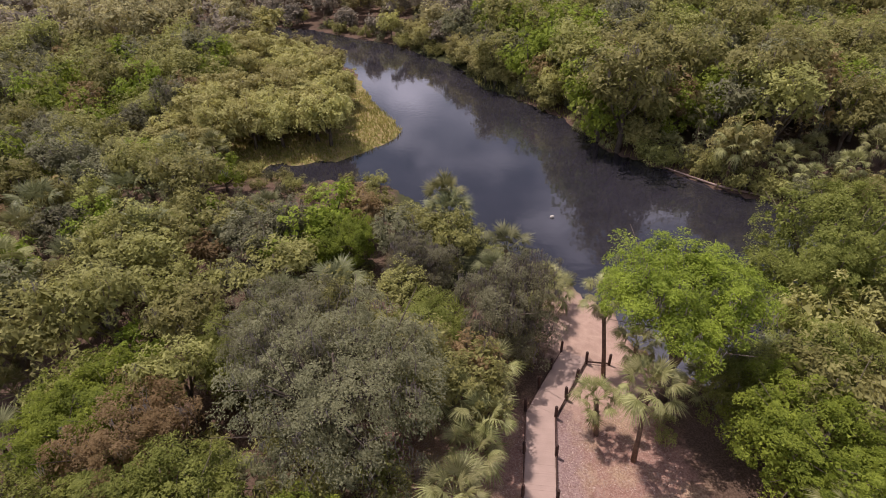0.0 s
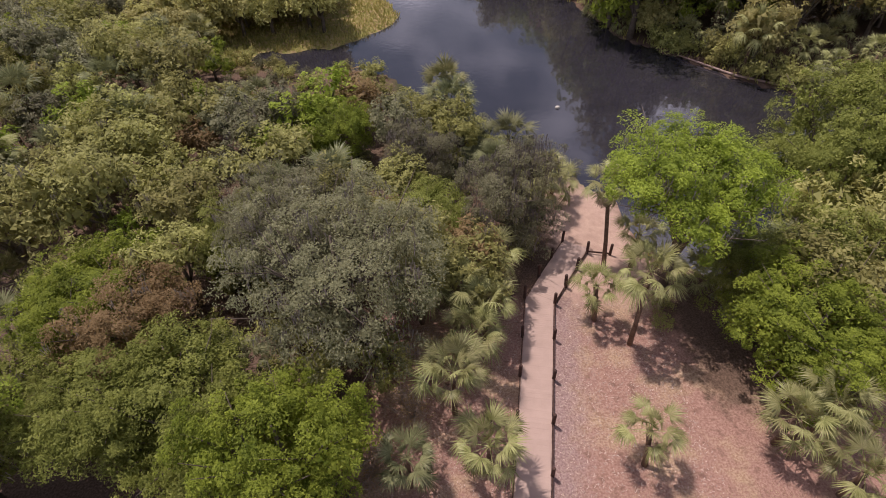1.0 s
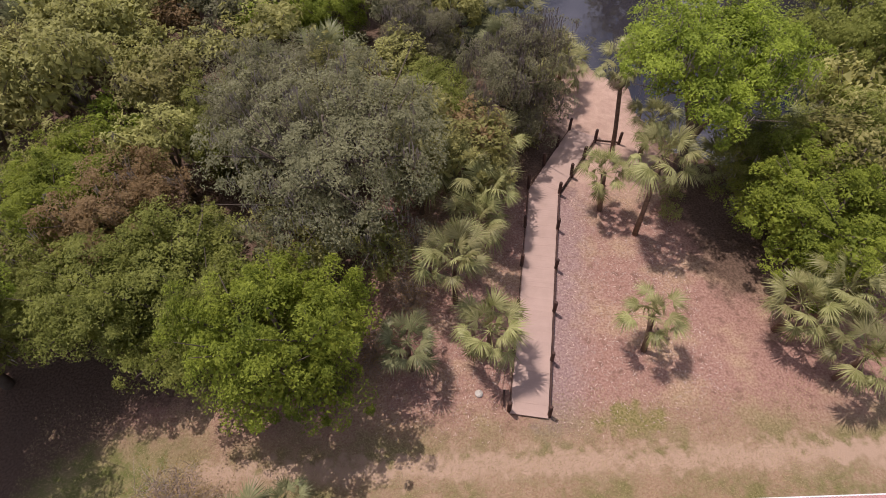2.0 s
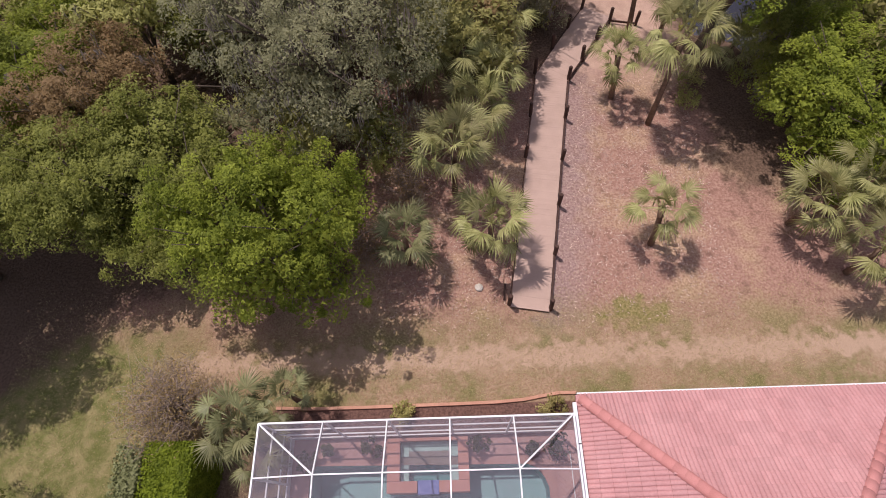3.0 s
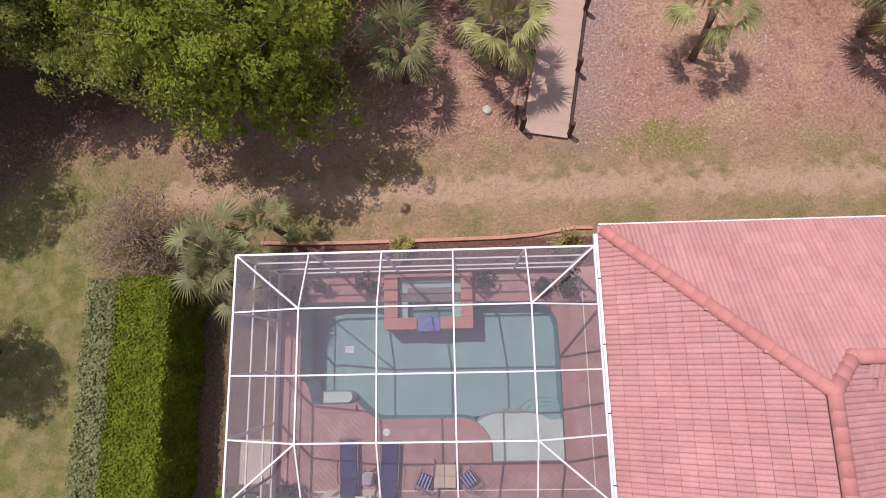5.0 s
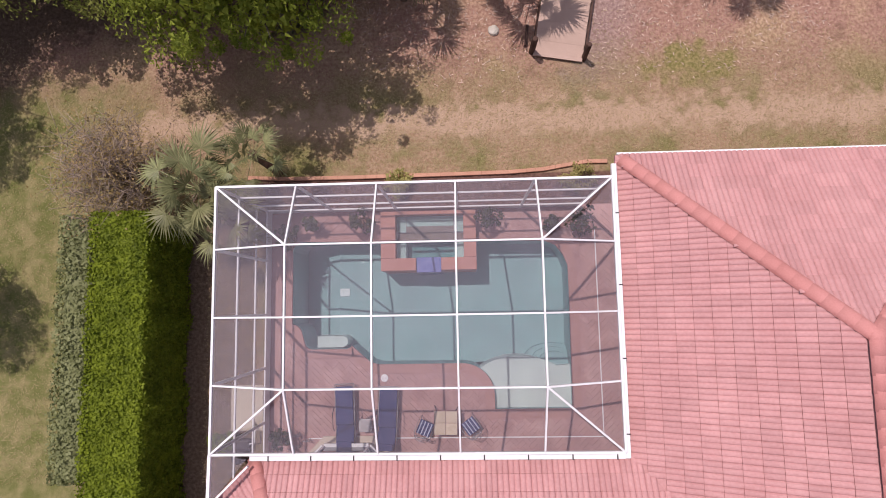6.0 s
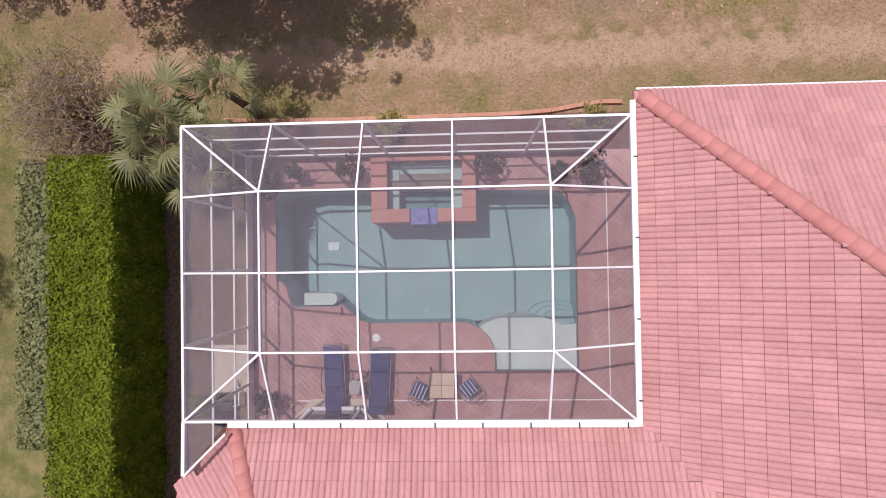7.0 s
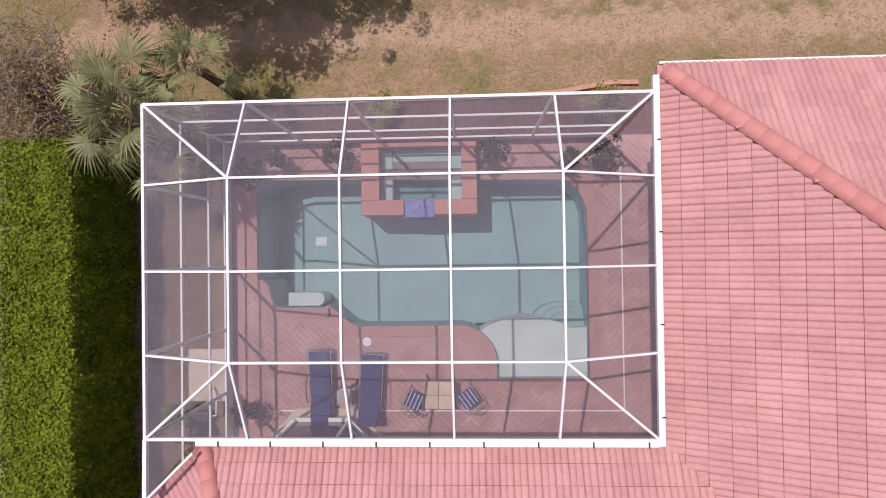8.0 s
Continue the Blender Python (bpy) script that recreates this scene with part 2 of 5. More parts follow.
    bp.inputs["Strength"].default_value, bp.inputs["Distance"].default_value = 0.7, 0.05
    l.new(math_of("ADD", grain, fine), bp.inputs["Height"])
    l.new(bp.outputs["Normal"], b.inputs["Normal"])
    return m


M_GROUND, M_RIVER = ground_material(), river_material()
M_ALU = material("white_painted_aluminium", [(0.74, 0.73, 0.74), (0.82, 0.81, 0.82)], 3, 40, rough=0.4, bump=0.03, spread=0.03)
M_SCREEN = screen_mesh("insect_screen", 0.31, (0.25, 0.22, 0.265))
M_TILE = material("salmon_concrete_roof_tile", [(0.46, 0.228, 0.222), (0.50, 0.258, 0.252), (0.54, 0.29, 0.282)], 0.9, 14, rough=0.75, bump=0.07, spread=0.07)
M_TILES = material("salmon_concrete_roof_tile_field", [(0.46, 0.228, 0.222), (0.50, 0.258, 0.252), (0.54, 0.29, 0.282)], 0.9, 14, rough=0.75, bump=0.07, spread=0.07, island=True)
# darker tile ends paint in the shadow gap under each course
M_TILE_END = material("shaded_tile_end", [(0.30, 0.14, 0.13), (0.40, 0.19, 0.18)], 3, 40, rough=0.95, spread=0.1)
M_RIDGE = material("salmon_mortared_ridge_tile", [(0.50, 0.205, 0.185), (0.56, 0.25, 0.23)], 1.2, 30, rough=0.8, bump=0.15, spread=0.05)
M_STUCCO = material("cream_stucco", [(0.55, 0.47, 0.38), (0.64, 0.56, 0.46)], 1.5, 60, rough=0.9, bump=0.25, spread=0.03)
M_PAVER = material("rose_brick_paver", [(0.37, 0.205, 0.19), (0.46, 0.275, 0.25), (0.54, 0.35, 0.32)], 1.5, 45, rough=0.85, bump=0.25, spread=0.07)
M_PAVERS = material("rose_brick_paver_field", [(0.37, 0.205, 0.19), (0.46, 0.275, 0.25), (0.54, 0.35, 0.32)], 1.5, 45, rough=0.85, bump=0.25, spread=0.07, island=True)
M_COPE = material("rose_pool_coping", [(0.365, 0.20, 0.175), (0.44, 0.25, 0.22)], 2, 50, rough=0.8, bump=0.2, spread=0.06)
M_JOINT = material("paver_joint_sand", [(0.38, 0.22, 0.205), (0.44, 0.265, 0.245)], 3, 60, rough=0.95)
M_COPING = material("terracotta_coping", [(0.44, 0.20, 0.155), (0.53, 0.26, 0.205)], 2, 50, rough=0.8, bump=0.2, spread=0.06)
M_PLASTER = material("pale_blue_pool_plaster", [(0.28, 0.42, 0.43), (0.34, 0.49, 0.495)], 0.8, 20, rough=0.8, bump=0.05, spread=0.02)
M_SHELF = material("white_pool_plaster", [(0.62, 0.64, 0.62), (0.72, 0.73, 0.70)], 0.8, 20, rough=0.8, bump=0.05, spread=0.02)
M_POOLWATER = water_sheet("pool_water", (0.74, 0.86, 0.86), 0.03, 0.10, 5.0, ((-1.35, 0.72, 1.1), (-0.55, 0.7, 0.9), (-1.75, -1.45, 0.7), (-3.75, 1.0, 0.5)))
M_BLUETILE = material("blue_glazed_tile", [(0.10, 0.13, 0.38), (0.22, 0.26, 0.55)], 8, 30, rough=0.2, bump=0.05, spread=0.3, spec=0.5)
M_CONCRETE = material("pink_concrete_kerb", [(0.46, 0.23, 0.16), (0.56, 0.31, 0.22)], 2, 50, rough=0.9, bump=0.3, spread=0.06)
M_PLANK = material("weathered_tan_decking", [(0.42, 0.295, 0.24), (0.49, 0.345, 0.285)], 1.3, 40, rough=0.8, bump=0.15, spread=0.02)
M_POST = material("dark_creosoted_timber", [(0.055, 0.03, 0.025), (0.11, 0.06, 0.045)], 4, 50, rough=0.85, bump=0.3, spread=0.2)
M_BARK = material("grey_brown_bark", [(0.10, 0.075, 0.055), (0.20, 0.16, 0.125)], 3, 30, rough=0.95, bump=0.6, spread=0.2)
M_PALMBARK = material("palm_trunk_bark", [(0.12, 0.075, 0.05), (0.26, 0.17, 0.115)], 5, 30, rough=0.95, bump=0.6, spread=0.15)
M_TWIG = material("dry_grey_twigs", [(0.27, 0.20, 0.155), (0.44, 0.345, 0.28)], 3, 30, rough=0.95, bump=0.2, spread=0.15, island=True)
M_CLOTH = material("navy_canvas_cushion", [(0.025, 0.035, 0.115), (0.045, 0.06, 0.17)], 4, 120, rough=0.9, bump=0.2, spread=0.08)
M_STRIPE = material("pale_cushion_stripe", [(0.36, 0.40, 0.55), (0.46, 0.50, 0.64)], 4, 120, rough=0.9, bump=0.2)
M_IRON = material("dark_wrought_iron", [(0.03, 0.028, 0.03), (0.07, 0.06, 0.06)], 6, 60, rough=0.5, metal=0.6, bump=0.1)
M_SILVER = material("grey_metal_frame", [(0.30, 0.28, 0.29), (0.45, 0.43, 0.43)], 6, 60, rough=0.45, metal=0.5, bump=0.1)
M_TABLE = material("beige_stone_table_tile", [(0.56, 0.45, 0.33), (0.66, 0.55, 0.42)], 4, 50, rough=0.6, bump=0.1)
M_POT = material("clay_pot", [(0.24, 0.12, 0.09), (0.36, 0.19, 0.14)], 5, 40, rough=0.85)
M_ROCK = material("pale_stone", [(0.36, 0.32, 0.27), (0.55, 0.50, 0.44)], 5, 40, rough=0.9, bump=0.4, spread=0.2, island=True)
M_CHIP = material("wood_chip_litter", [(0.34, 0.22, 0.17), (0.62, 0.48, 0.40)], 6, 40, rough=0.9, bump=0, spread=0.35, island=True)
M_GLASS_DARK = material("dark_window_glass", [(0.03, 0.035, 0.04), (0.05, 0.055, 0.06)], 1, 10, rough=0.05, bump=0, spec=0.5)
L_BRIGHT = leaf_material("fresh_oak_leaves", (0.13, 0.175, 0.0208), (0.4, 0.468, 0.0686), hue=0.006)
L_OAK = leaf_material("oak_leaves", (0.20, 0.195, 0.06), (0.49, 0.465, 0.165))
L_NEAROAK = leaf_material("olive_oak_leaves", (0.135, 0.153, 0.0297), (0.34, 0.353, 0.0901), hue=0.006)
L_GREY = leaf_material("grey_green_leaves", (0.14, 0.136, 0.07), (0.34, 0.325, 0.185))
L_WILLOW = leaf_material("willow_leaves", (0.286, 0.263, 0.0843), (0.615, 0.562, 0.225))
L_BROWN = leaf_material("russet_leaves", (0.24, 0.162, 0.0689), (0.42, 0.296, 0.148))
L_DARK = leaf_material("dark_shrub_leaves", (0.045, 0.055, 0.02), (0.12, 0.13, 0.05))
# both far leaf colours are paled: distance haze put into the colour
L_FAROAK = leaf_material("hazed_far_oak_leaves", (0.241, 0.22, 0.104), (0.667, 0.604, 0.292), patch=0.17)
L_FARGREY = leaf_material("hazed_far_grey_leaves", (0.224, 0.198, 0.137), (0.594, 0.524, 0.38), patch=0.17)
L_MOSS = leaf_material("spanish_moss", (0.22, 0.186, 0.159), (0.4, 0.344, 0.307), through_light=0.15, rough=0.9)
L_PALM = leaf_material("palm_fronds", (0.17, 0.172, 0.053), (0.42, 0.401, 0.18), through_light=0.2, rough=0.42, patch=1.5)
L_PALMGREY = leaf_material("silvery_palm_fronds", (0.11, 0.118, 0.05), (0.30, 0.30, 0.145), through_light=0.2, rough=0.42, patch=1.5)
L_DEAD = leaf_material("dead_palm_fronds", (0.2, 0.143, 0.101), (0.36, 0.267, 0.201), through_light=0.1, rough=0.8)
L_HEDGE = leaf_material("clipped_hedge_leaves", (0.115, 0.165, 0.012), (0.30, 0.385, 0.036), hue=0.01, patch=2.0)
L_HEDGEGREY = leaf_material("dusty_hedge_leaves", (0.20, 0.22, 0.09), (0.38, 0.40, 0.20), hue=0.01, patch=2.0)
L_GRASS = leaf_material("lawn_blades", (0.28, 0.23, 0.11), (0.55, 0.43, 0.26), patch=0.6, rough=0.8)
L_MARSH = leaf_material("marsh_grass_blades", (0.28, 0.267, 0.0636), (0.52, 0.449, 0.159), patch=0.25, rough=0.8)


# ---------------------------------------------------------------- mesh helpers
def mesh_of(name, verts, faces, mat, smooth=False):
    me = bpy.data.meshes.new(name)
    me.from_pydata([tuple(v) for v in verts], [], faces)
    if mat:
        me.materials.append(mat)
    if smooth:
        me.polygons.foreach_set("use_smooth", [True] * len(me.polygons))
    me.update()
    return me


def quads_mesh(name, co, mat):
    """co: an array (n, 4, 3) of loose quads."""
    k = len(co)
    me = bpy.data.meshes.new(name)
    me.vertices.add(k * 4)
    me.vertices.foreach_set("co", np.asarray(co, dtype=np.float32).reshape(-1))
    me.loops.add(k * 4)
    me.loops.foreach_set("vertex_index", np.arange(k * 4, dtype=np.int32))
    me.polygons.add(k)
    me.polygons.foreach_set("loop_start", np.arange(0, k * 4, 4, dtype=np.int32))
    me.materials.append(mat)
    me.update(calc_edges=True)
    return me


def tris_mesh(name, co, mat):
    """co: an array (n, 3, 3) of loose triangles."""
    k = len(co)
    me = bpy.data.meshes.new(name)
    me.vertices.add(k * 3)
    me.vertices.foreach_set("co", np.asarray(co, dtype=np.float32).reshape(-1))
    me.loops.add(k * 3)
    me.loops.foreach_set("vertex_index", np.arange(k * 3, dtype=np.int32))
    me.polygons.add(k)
    me.polygons.foreach_set("loop_start", np.arange(0, k * 3, 3, dtype=np.int32))
    me.materials.append(mat)
    me.update(calc_edges=True)
    return me


def child(name, me, parent, label="", kind=""):
    ob = new(name, me)
    ob.parent = parent
    return tagged(ob, label, kind=kind)


def part(name, bm, mat, parent, label=""):
    me = bpy.data.meshes.new(name)
    bm.to_mesh(me)
    bm.free()
    me.materials.append(mat)
    return child(name, me, parent, label)


def thing(name, label, category, group="", at=(0, 0, 0), turn=0):
    ob = new(name)
    ob.matrix_basis = pose(*at, 0, 0, turn)
    return tagged(ob, label, category, group)


def bm_box(size, at=(0, 0, 0), bevel=0.0, rot=None, bm=None):
    bm = bm or bmesh.new()
    made = bmesh.ops.create_cube(bm, size=1.0)["verts"]
    m = Matrix.Translation(at) @ (rot or Matrix()) @ Matrix.Diagonal((*size, 1))
    bmesh.ops.transform(bm, matrix=m, verts=made)
    if bevel:
        edges = list({e for v in made for e in v.link_edges})
        bmesh.ops.bevel(bm, geom=edges, offset=bevel, segments=2, affect="EDGES", profile=0.5)
    return bm


def bm_bar(a, b, w, h, bm=None, bevel=0.0):
    """A straight bar from a to b, w wide and h high, upright as far as it can be."""
    a, b = Vector(a), Vector(b)
    d = b - a
    z = Vector((0, 0, 1)) if abs(d.normalized().z) < 0.95 else Vector((0, 1, 0))
    x = d.normalized()
    yv = z.cross(x).normalized()
    zv = x.cross(yv)
    rot = Matrix((x, yv, zv)).transposed().to_4x4()
    return bm_box((d.length, w, h), (a + b) / 2, bevel, rot, bm)


def tube(points, radii, sides=7):
    """Vertices and faces of a tapered tube through points."""
    verts, faces = [], []
    pts = [Vector(p) for p in points]
    for i, p in enumerate(pts):
        d = (pts[min(i + 1, len(pts) - 1)] - pts[max(i - 1, 0)]).normalized()
        side = d.cross(Vector((0.3, 0.9, 0.2))).normalized()
        up = side.cross(d)
        for s in range(sides):
            a = 2 * math.pi * s / sides
            verts.append(p + (side * math.cos(a) + up * math.sin(a)) * radii[i])
    for i in range(len(pts) - 1):
        for s in range(sides):
            t = (s + 1) % sides
            faces.append((i * sides + s, i * sides + t, (i + 1) * sides + t, (i + 1) * sides + s))
    faces.append(tuple(range(sides))[::-1])
    faces.append(tuple((len(pts) - 1) * sides + s for s in range(sides)))
    return verts, faces


def tubes_mesh(name, runs, mat, sides=7):
    verts, faces = [], []
    for pts, rad in runs:
        v, f = tube(pts, rad, sides)
        k = len(verts)
        verts += v
        faces += [tuple(i + k for i in g) for g in f]
    return mesh_of(name, verts, faces, mat, True)


def inside(px, py, poly):
    """Even-odd test for arrays of places."""
    res = np.zeros(np.shape(px), bool)
    for (x0, y0), (x1, y1) in zip(poly, poly[1:] + poly[:1]):
        if y0 != y1:
            res ^= ((y0 > py) != (y1 > py)) & (px < (x1 - x0) * (py - y0) / (y1 - y0) + x0)
    return res


def distance(px, py, poly):
    best = np.full(np.shape(px), 1e9)
    for (x0, y0), (x1, y1) in zip(poly, poly[1:] + poly[:1]):
        dx, dy = x1 - x0, y1 - y0
        t = np.clip(((px - x0) * dx + (py - y0) * dy) / (dx * dx + dy * dy), 0, 1)
        best = np.minimum(best, np.hypot(px - x0 - t * dx, py - y0 - t * dy))
    return best


# ---------------------------------------------------------------- ground and river
WATER = -1.2
NEAR_BANK = [(-22, 62.6), (-16.2, 58.8), (-11, 59), (-5.5, 56.5), (-1, 51), (4, 44), (8.5, 38.5), (11, 35.8), (13, 33), (14, 29), (15.8, 26), (18, 24.8), (21, 25.2), (26, 28.5), (34, 32), (50, 33), (75, 33)]
FAR_BANK = [(75, 42), (50, 44), (36, 47), (30.7, 51.2), (25.3, 58.7), (21.5, 63), (18.5, 74.2), (12, 86.6), (7.8, 91.8), (4.6, 104.5), (-3.1, 116.5), (-9.5, 126), (-19, 134), (-32, 146.6), (-44, 152), (-70, 160)]
ISLAND_BANK = [(-70, 142), (-45, 136), (-28, 124), (-15, 106), (-10.5, 88), (-6, 77), (-4.9, 73.8), (-5.8, 70.6), (-9.3, 66.8), (-12.8, 64.6), (-17.1, 63.9), (-21.6, 64.2)]
RIVER = NEAR_BANK + FAR_BANK + ISLAND_BANK


def shore(x, y):
    d = distance(x, y, RIVER)
    return np.where(inside(x, y, RIVER), -d, d)


def ground_height(x, y):
    x, y = np.asarray(x, float), np.asarray(y, float)
    d = shore(x, y) + 0.5 * np.sin(x * 1.3) * np.sin(y * 1.1)
    t = np.clip(d / 9, 0, 1)
    bank = WATER + 0.12 * np.clip(d * 3, 0, 1) + 1.08 * t * t * (3 - 2 * t)
    bank = np.where(d < 0, WATER + np.maximum(d * 0.5, -1.2), bank)
    low = np.where((y > 57) & (x < 12) & (d > 0), np.minimum(bank, WATER + 0.35), bank)
    roll = 0.05 * np.sin(x * 0.5 + 1) * np.cos(y * 0.4) * np.clip((y - 8) / 6, 0, 1)
    return low + np.where(d > 6, roll, 0)


def build_ground():
    xs = np.unique(np.concatenate([np.arange(-60, 61, 1.2), [-6.9, 3.9], np.linspace(-900, -60, 10), np.linspace(61, 900, 10)]).round(3))
    ys = np.unique(np.concatenate([np.arange(-20, 160, 1.2), [-5.2, 3.0], np.linspace(-700, -20, 8), np.linspace(161, 1200, 10)]).round(3))
    gx, gy = np.meshgrid(xs, ys)
    gz = ground_height(gx, gy)
    verts = np.stack([gx, gy, gz], -1).reshape(-1, 3).tolist()
    w, faces = len(xs), []
    for j in range(len(ys) - 1):
        for i in range(w - 1):
            cx, cy = (xs[i] + xs[i + 1]) / 2, (ys[j] + ys[j + 1]) / 2
            if -6.9 < cx < 3.9 and -5.2 < cy < 3.0:
                continue
            faces.append((j * w + i, j * w + i + 1, (j + 1) * w + i + 1, (j + 1) * w + i))
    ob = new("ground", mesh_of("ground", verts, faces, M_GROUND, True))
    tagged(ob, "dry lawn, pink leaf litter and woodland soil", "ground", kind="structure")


build_ground()
river = new("water", mesh_of("water", [(-90, 15, WATER), (90, 15, WATER), (90, 175, WATER), (-90, 175, WATER)], [(0, 1, 2, 3)], M_RIVER))
tagged(river, "still dark river mirroring sky and trees", "river", kind="structure")


# ---------------------------------------------------------------- house
EAVE, PITCH = 3.85, 0.47
RIDGE_W, RIDGE_N = 8.6, -0.15           # ridge of the west wing (x), of the north wing (y)
WEST, NORTH, SOUTH_WING = 3.78, 3.84, -4.12
APEX = (RIDGE_W, NORTH - (RIDGE_W - WEST), EAVE + PITCH * (RIDGE_W - WEST))
NR_Z = EAVE + PITCH * (NORTH - RIDGE_N)
NR0 = (APEX[0] + (RIDGE_N - APEX[1]), RIDGE_N, NR_Z)
NR1 = (10.9, RIDGE_N, NR_Z)
NE = (10.9 + NORTH - RIDGE_N, NORTH, EAVE)
FAR_S = -14.0
CH0, CH1 = (-6.1, SOUTH_WING), (-7.5, SOUTH_WING - 1.4)      # the cut corner of the eaves


def plane_z(origin, up):
    return lambda x, y: EAVE + PITCH * ((x - origin[0]) * up[0] + (y - origin[1]) * up[1])


SLOPES = {}


def slope(name, origin, along, up, poly):
    SLOPES[name] = (origin, along, up, poly, plane_z(origin, up))


VALLEY_END = (WEST + (SOUTH_WING - FAR_S), FAR_S)
DIAG = (-math.sqrt(0.5), math.sqrt(0.5))
HIP_CH = (CH0[0] + 0.414 * (SOUTH_WING + 10), -10.0)
slope("west", (WEST, NORTH), (0, -1), (1, 0), [(WEST, NORTH), (APEX[0], APEX[1]), (RIDGE_W, SOUTH_WING - (RIDGE_W - WEST)), (WEST, SOUTH_WING)])
slope("north", (NE[0], NORTH), (-1, 0), (0, -1), [(WEST, NORTH), (NE[0], NORTH), NR1[:2], NR0[:2], APEX[:2]])
slope("south_wing", (CH0[0], SOUTH_WING), (-1, 0), (0, -1), [CH0, (WEST, SOUTH_WING), (RIDGE_W, SOUTH_WING - (RIDGE_W - WEST)), (RIDGE_W, -10), HIP_CH])
slope("corner", CH1, (-DIAG[1], -DIAG[1]), (-DIAG[0], -DIAG[1]), [CH0, HIP_CH, (-4.5, -10), (CH1[0], CH1[1] - 4), CH1])
E_EAVE = RIDGE_W + 4.8
slope("inner_east", (RIDGE_W * 2 - WEST, 0), (0, 1), (-1, 0), [APEX[:2], NR0[:2], (E_EAVE, NR0[1] - (E_EAVE - NR0[0])), (E_EAVE, FAR_S), (RIDGE_W, FAR_S)])
slope("inner_south", (0, 2 * RIDGE_N - NORTH), (1, 0), (0, 1), [NR0[:2], NR1[:2], (NR1[0] + 4.0, NR1[1] - 4.0), (NR0[0] + 4.0, NR0[1] - 4.0)])
slope("east", NE[:2], (0, 1), (-1, 0), [NE[:2], (NR1[0] + 4.0, NR1[1] - 4.0), NR1[:2]])

house = thing("house", "single-storey cream stucco house with salmon tiled hip roof", "house")
walls = [("wall", (5.4, -13, 0.0), (14.0, 3.2, 0.0)), ("wall", (-6.0, -13, 0.0), (5.4, -5.2, 0.0))]
for nm, a, b in walls:
    part(nm, bm_box((b[0] - a[0], b[1] - a[1], 3.66), ((a[0] + b[0]) / 2, (a[1] + b[1]) / 2, 1.83)), M_STUCCO, house, "cream stucco wall")
part("wall", bm_box((0.9, 0.9, 3.6), (-6.2, -6.0, 1.8), rot=Matrix.Rotation(radians(45), 4, "Z")), M_STUCCO, house, "cream stucco corner wall")


def roof_deck(name, data):
    poly, zf = data[3], data[4]
    top = [(x, y, zf(x, y)) for x, y in poly]
    k = len(top)
    verts = top + [(x, y, z - 0.14) for x, y, z in top]
    faces = [tuple(range(k)), tuple(range(2 * k - 1, k - 1, -1))] + [(i, (i + 1) % k, k + (i + 1) % k, k + i)[::-1] for i in range(k)]
    child("roof_slope", mesh_of("roof_slope", verts, faces, M_TILE), house, "salmon roof slope under the tiles")


for nm, data in SLOPES.items():
    roof_deck(nm, data)


def barrel_mesh(length, r):
    verts, faces, k = [], [], 7
    for yv, rr in ((0, r), (length, r * 0.97)):
        for i in range(k):
            a = math.pi * i / (k - 1)
            verts.append((rr * 1.15 * math.cos(a), yv, rr * 0.8 * math.sin(a)))
    for i in range(k - 1):
        faces.append((i, i + 1, k + i + 1, k + i))
    faces.append(tuple(range(k))[::-1])
    return mesh_of("ridge_tile", verts, faces, M_RIDGE, True)


RIDGE_TILE = barrel_mesh(0.44, 0.165)


def ridge_run(a, b):
    a, b = Vector(a), Vector(b)
    d = (b - a).normalized()
    side = Vector((d.y, -d.x, 0)).normalized()
    up = side.cross(d)
    rot = Matrix((side, d, up)).transposed().to_4x4()
    for i in range(int((b - a).length / 0.38)):
        ob = child("ridge_tile", RIDGE_TILE, house)
        ob.matrix_basis = Matrix.Translation(a + d * (0.38 * i) + up * 0.02) @ rot @ pose(0, 0, 0, 0.8)


ridge_run((WEST + 0.14, NORTH - 0.14, EAVE + 0.14 * PITCH), APEX)
ridge_run(NR0, APEX)
ridge_run(NR0, NR1)
ridge_run(NE, NR1)
ridge_run((RIDGE_W, FAR_S, APEX[2]), APEX)
hz = SLOPES["south_wing"][4]
ridge_run((*CH0, EAVE), (*HIP_CH, hz(*HIP_CH)))

for x, y, z in (APEX, NR0, NR1):
    bm = bmesh.new()
    bmesh.ops.create_uvsphere(bm, u_segments=14, v_segments=8, radius=0.2)
    bmesh.ops.transform(bm, matrix=pose(x, y, z + 0.02) @ Matrix.Diagonal((1.05, 1.05, 0.72, 1)), verts=bm.verts)
    for f in bm.faces:
        f.smooth = True
    part("ridge_cap", bm, M_RIDGE, house, "mortared cap where the ridges meet")

# gutters
gutter_n = part("gutter", bm_bar((WEST + 0.05, NORTH + 0.05, EAVE - 0.03), (NE[0], NORTH + 0.05, EAVE - 0.03), 0.06, 0.09, bevel=0.01), M_ALU, house, "white aluminium gutter")

# ---------------------------------------------------------------- pool deck, pool and spa
DECK = 0.2
def bend(cx, cy, r, a0, a1, n=5):
    """Points of an arc, in degrees."""
    return [(cx + r * math.cos(radians(a0 + (a1 - a0) * i / n)), cy + r * math.sin(radians(a0 + (a1 - a0) * i / n))) for i in range(n + 1)]


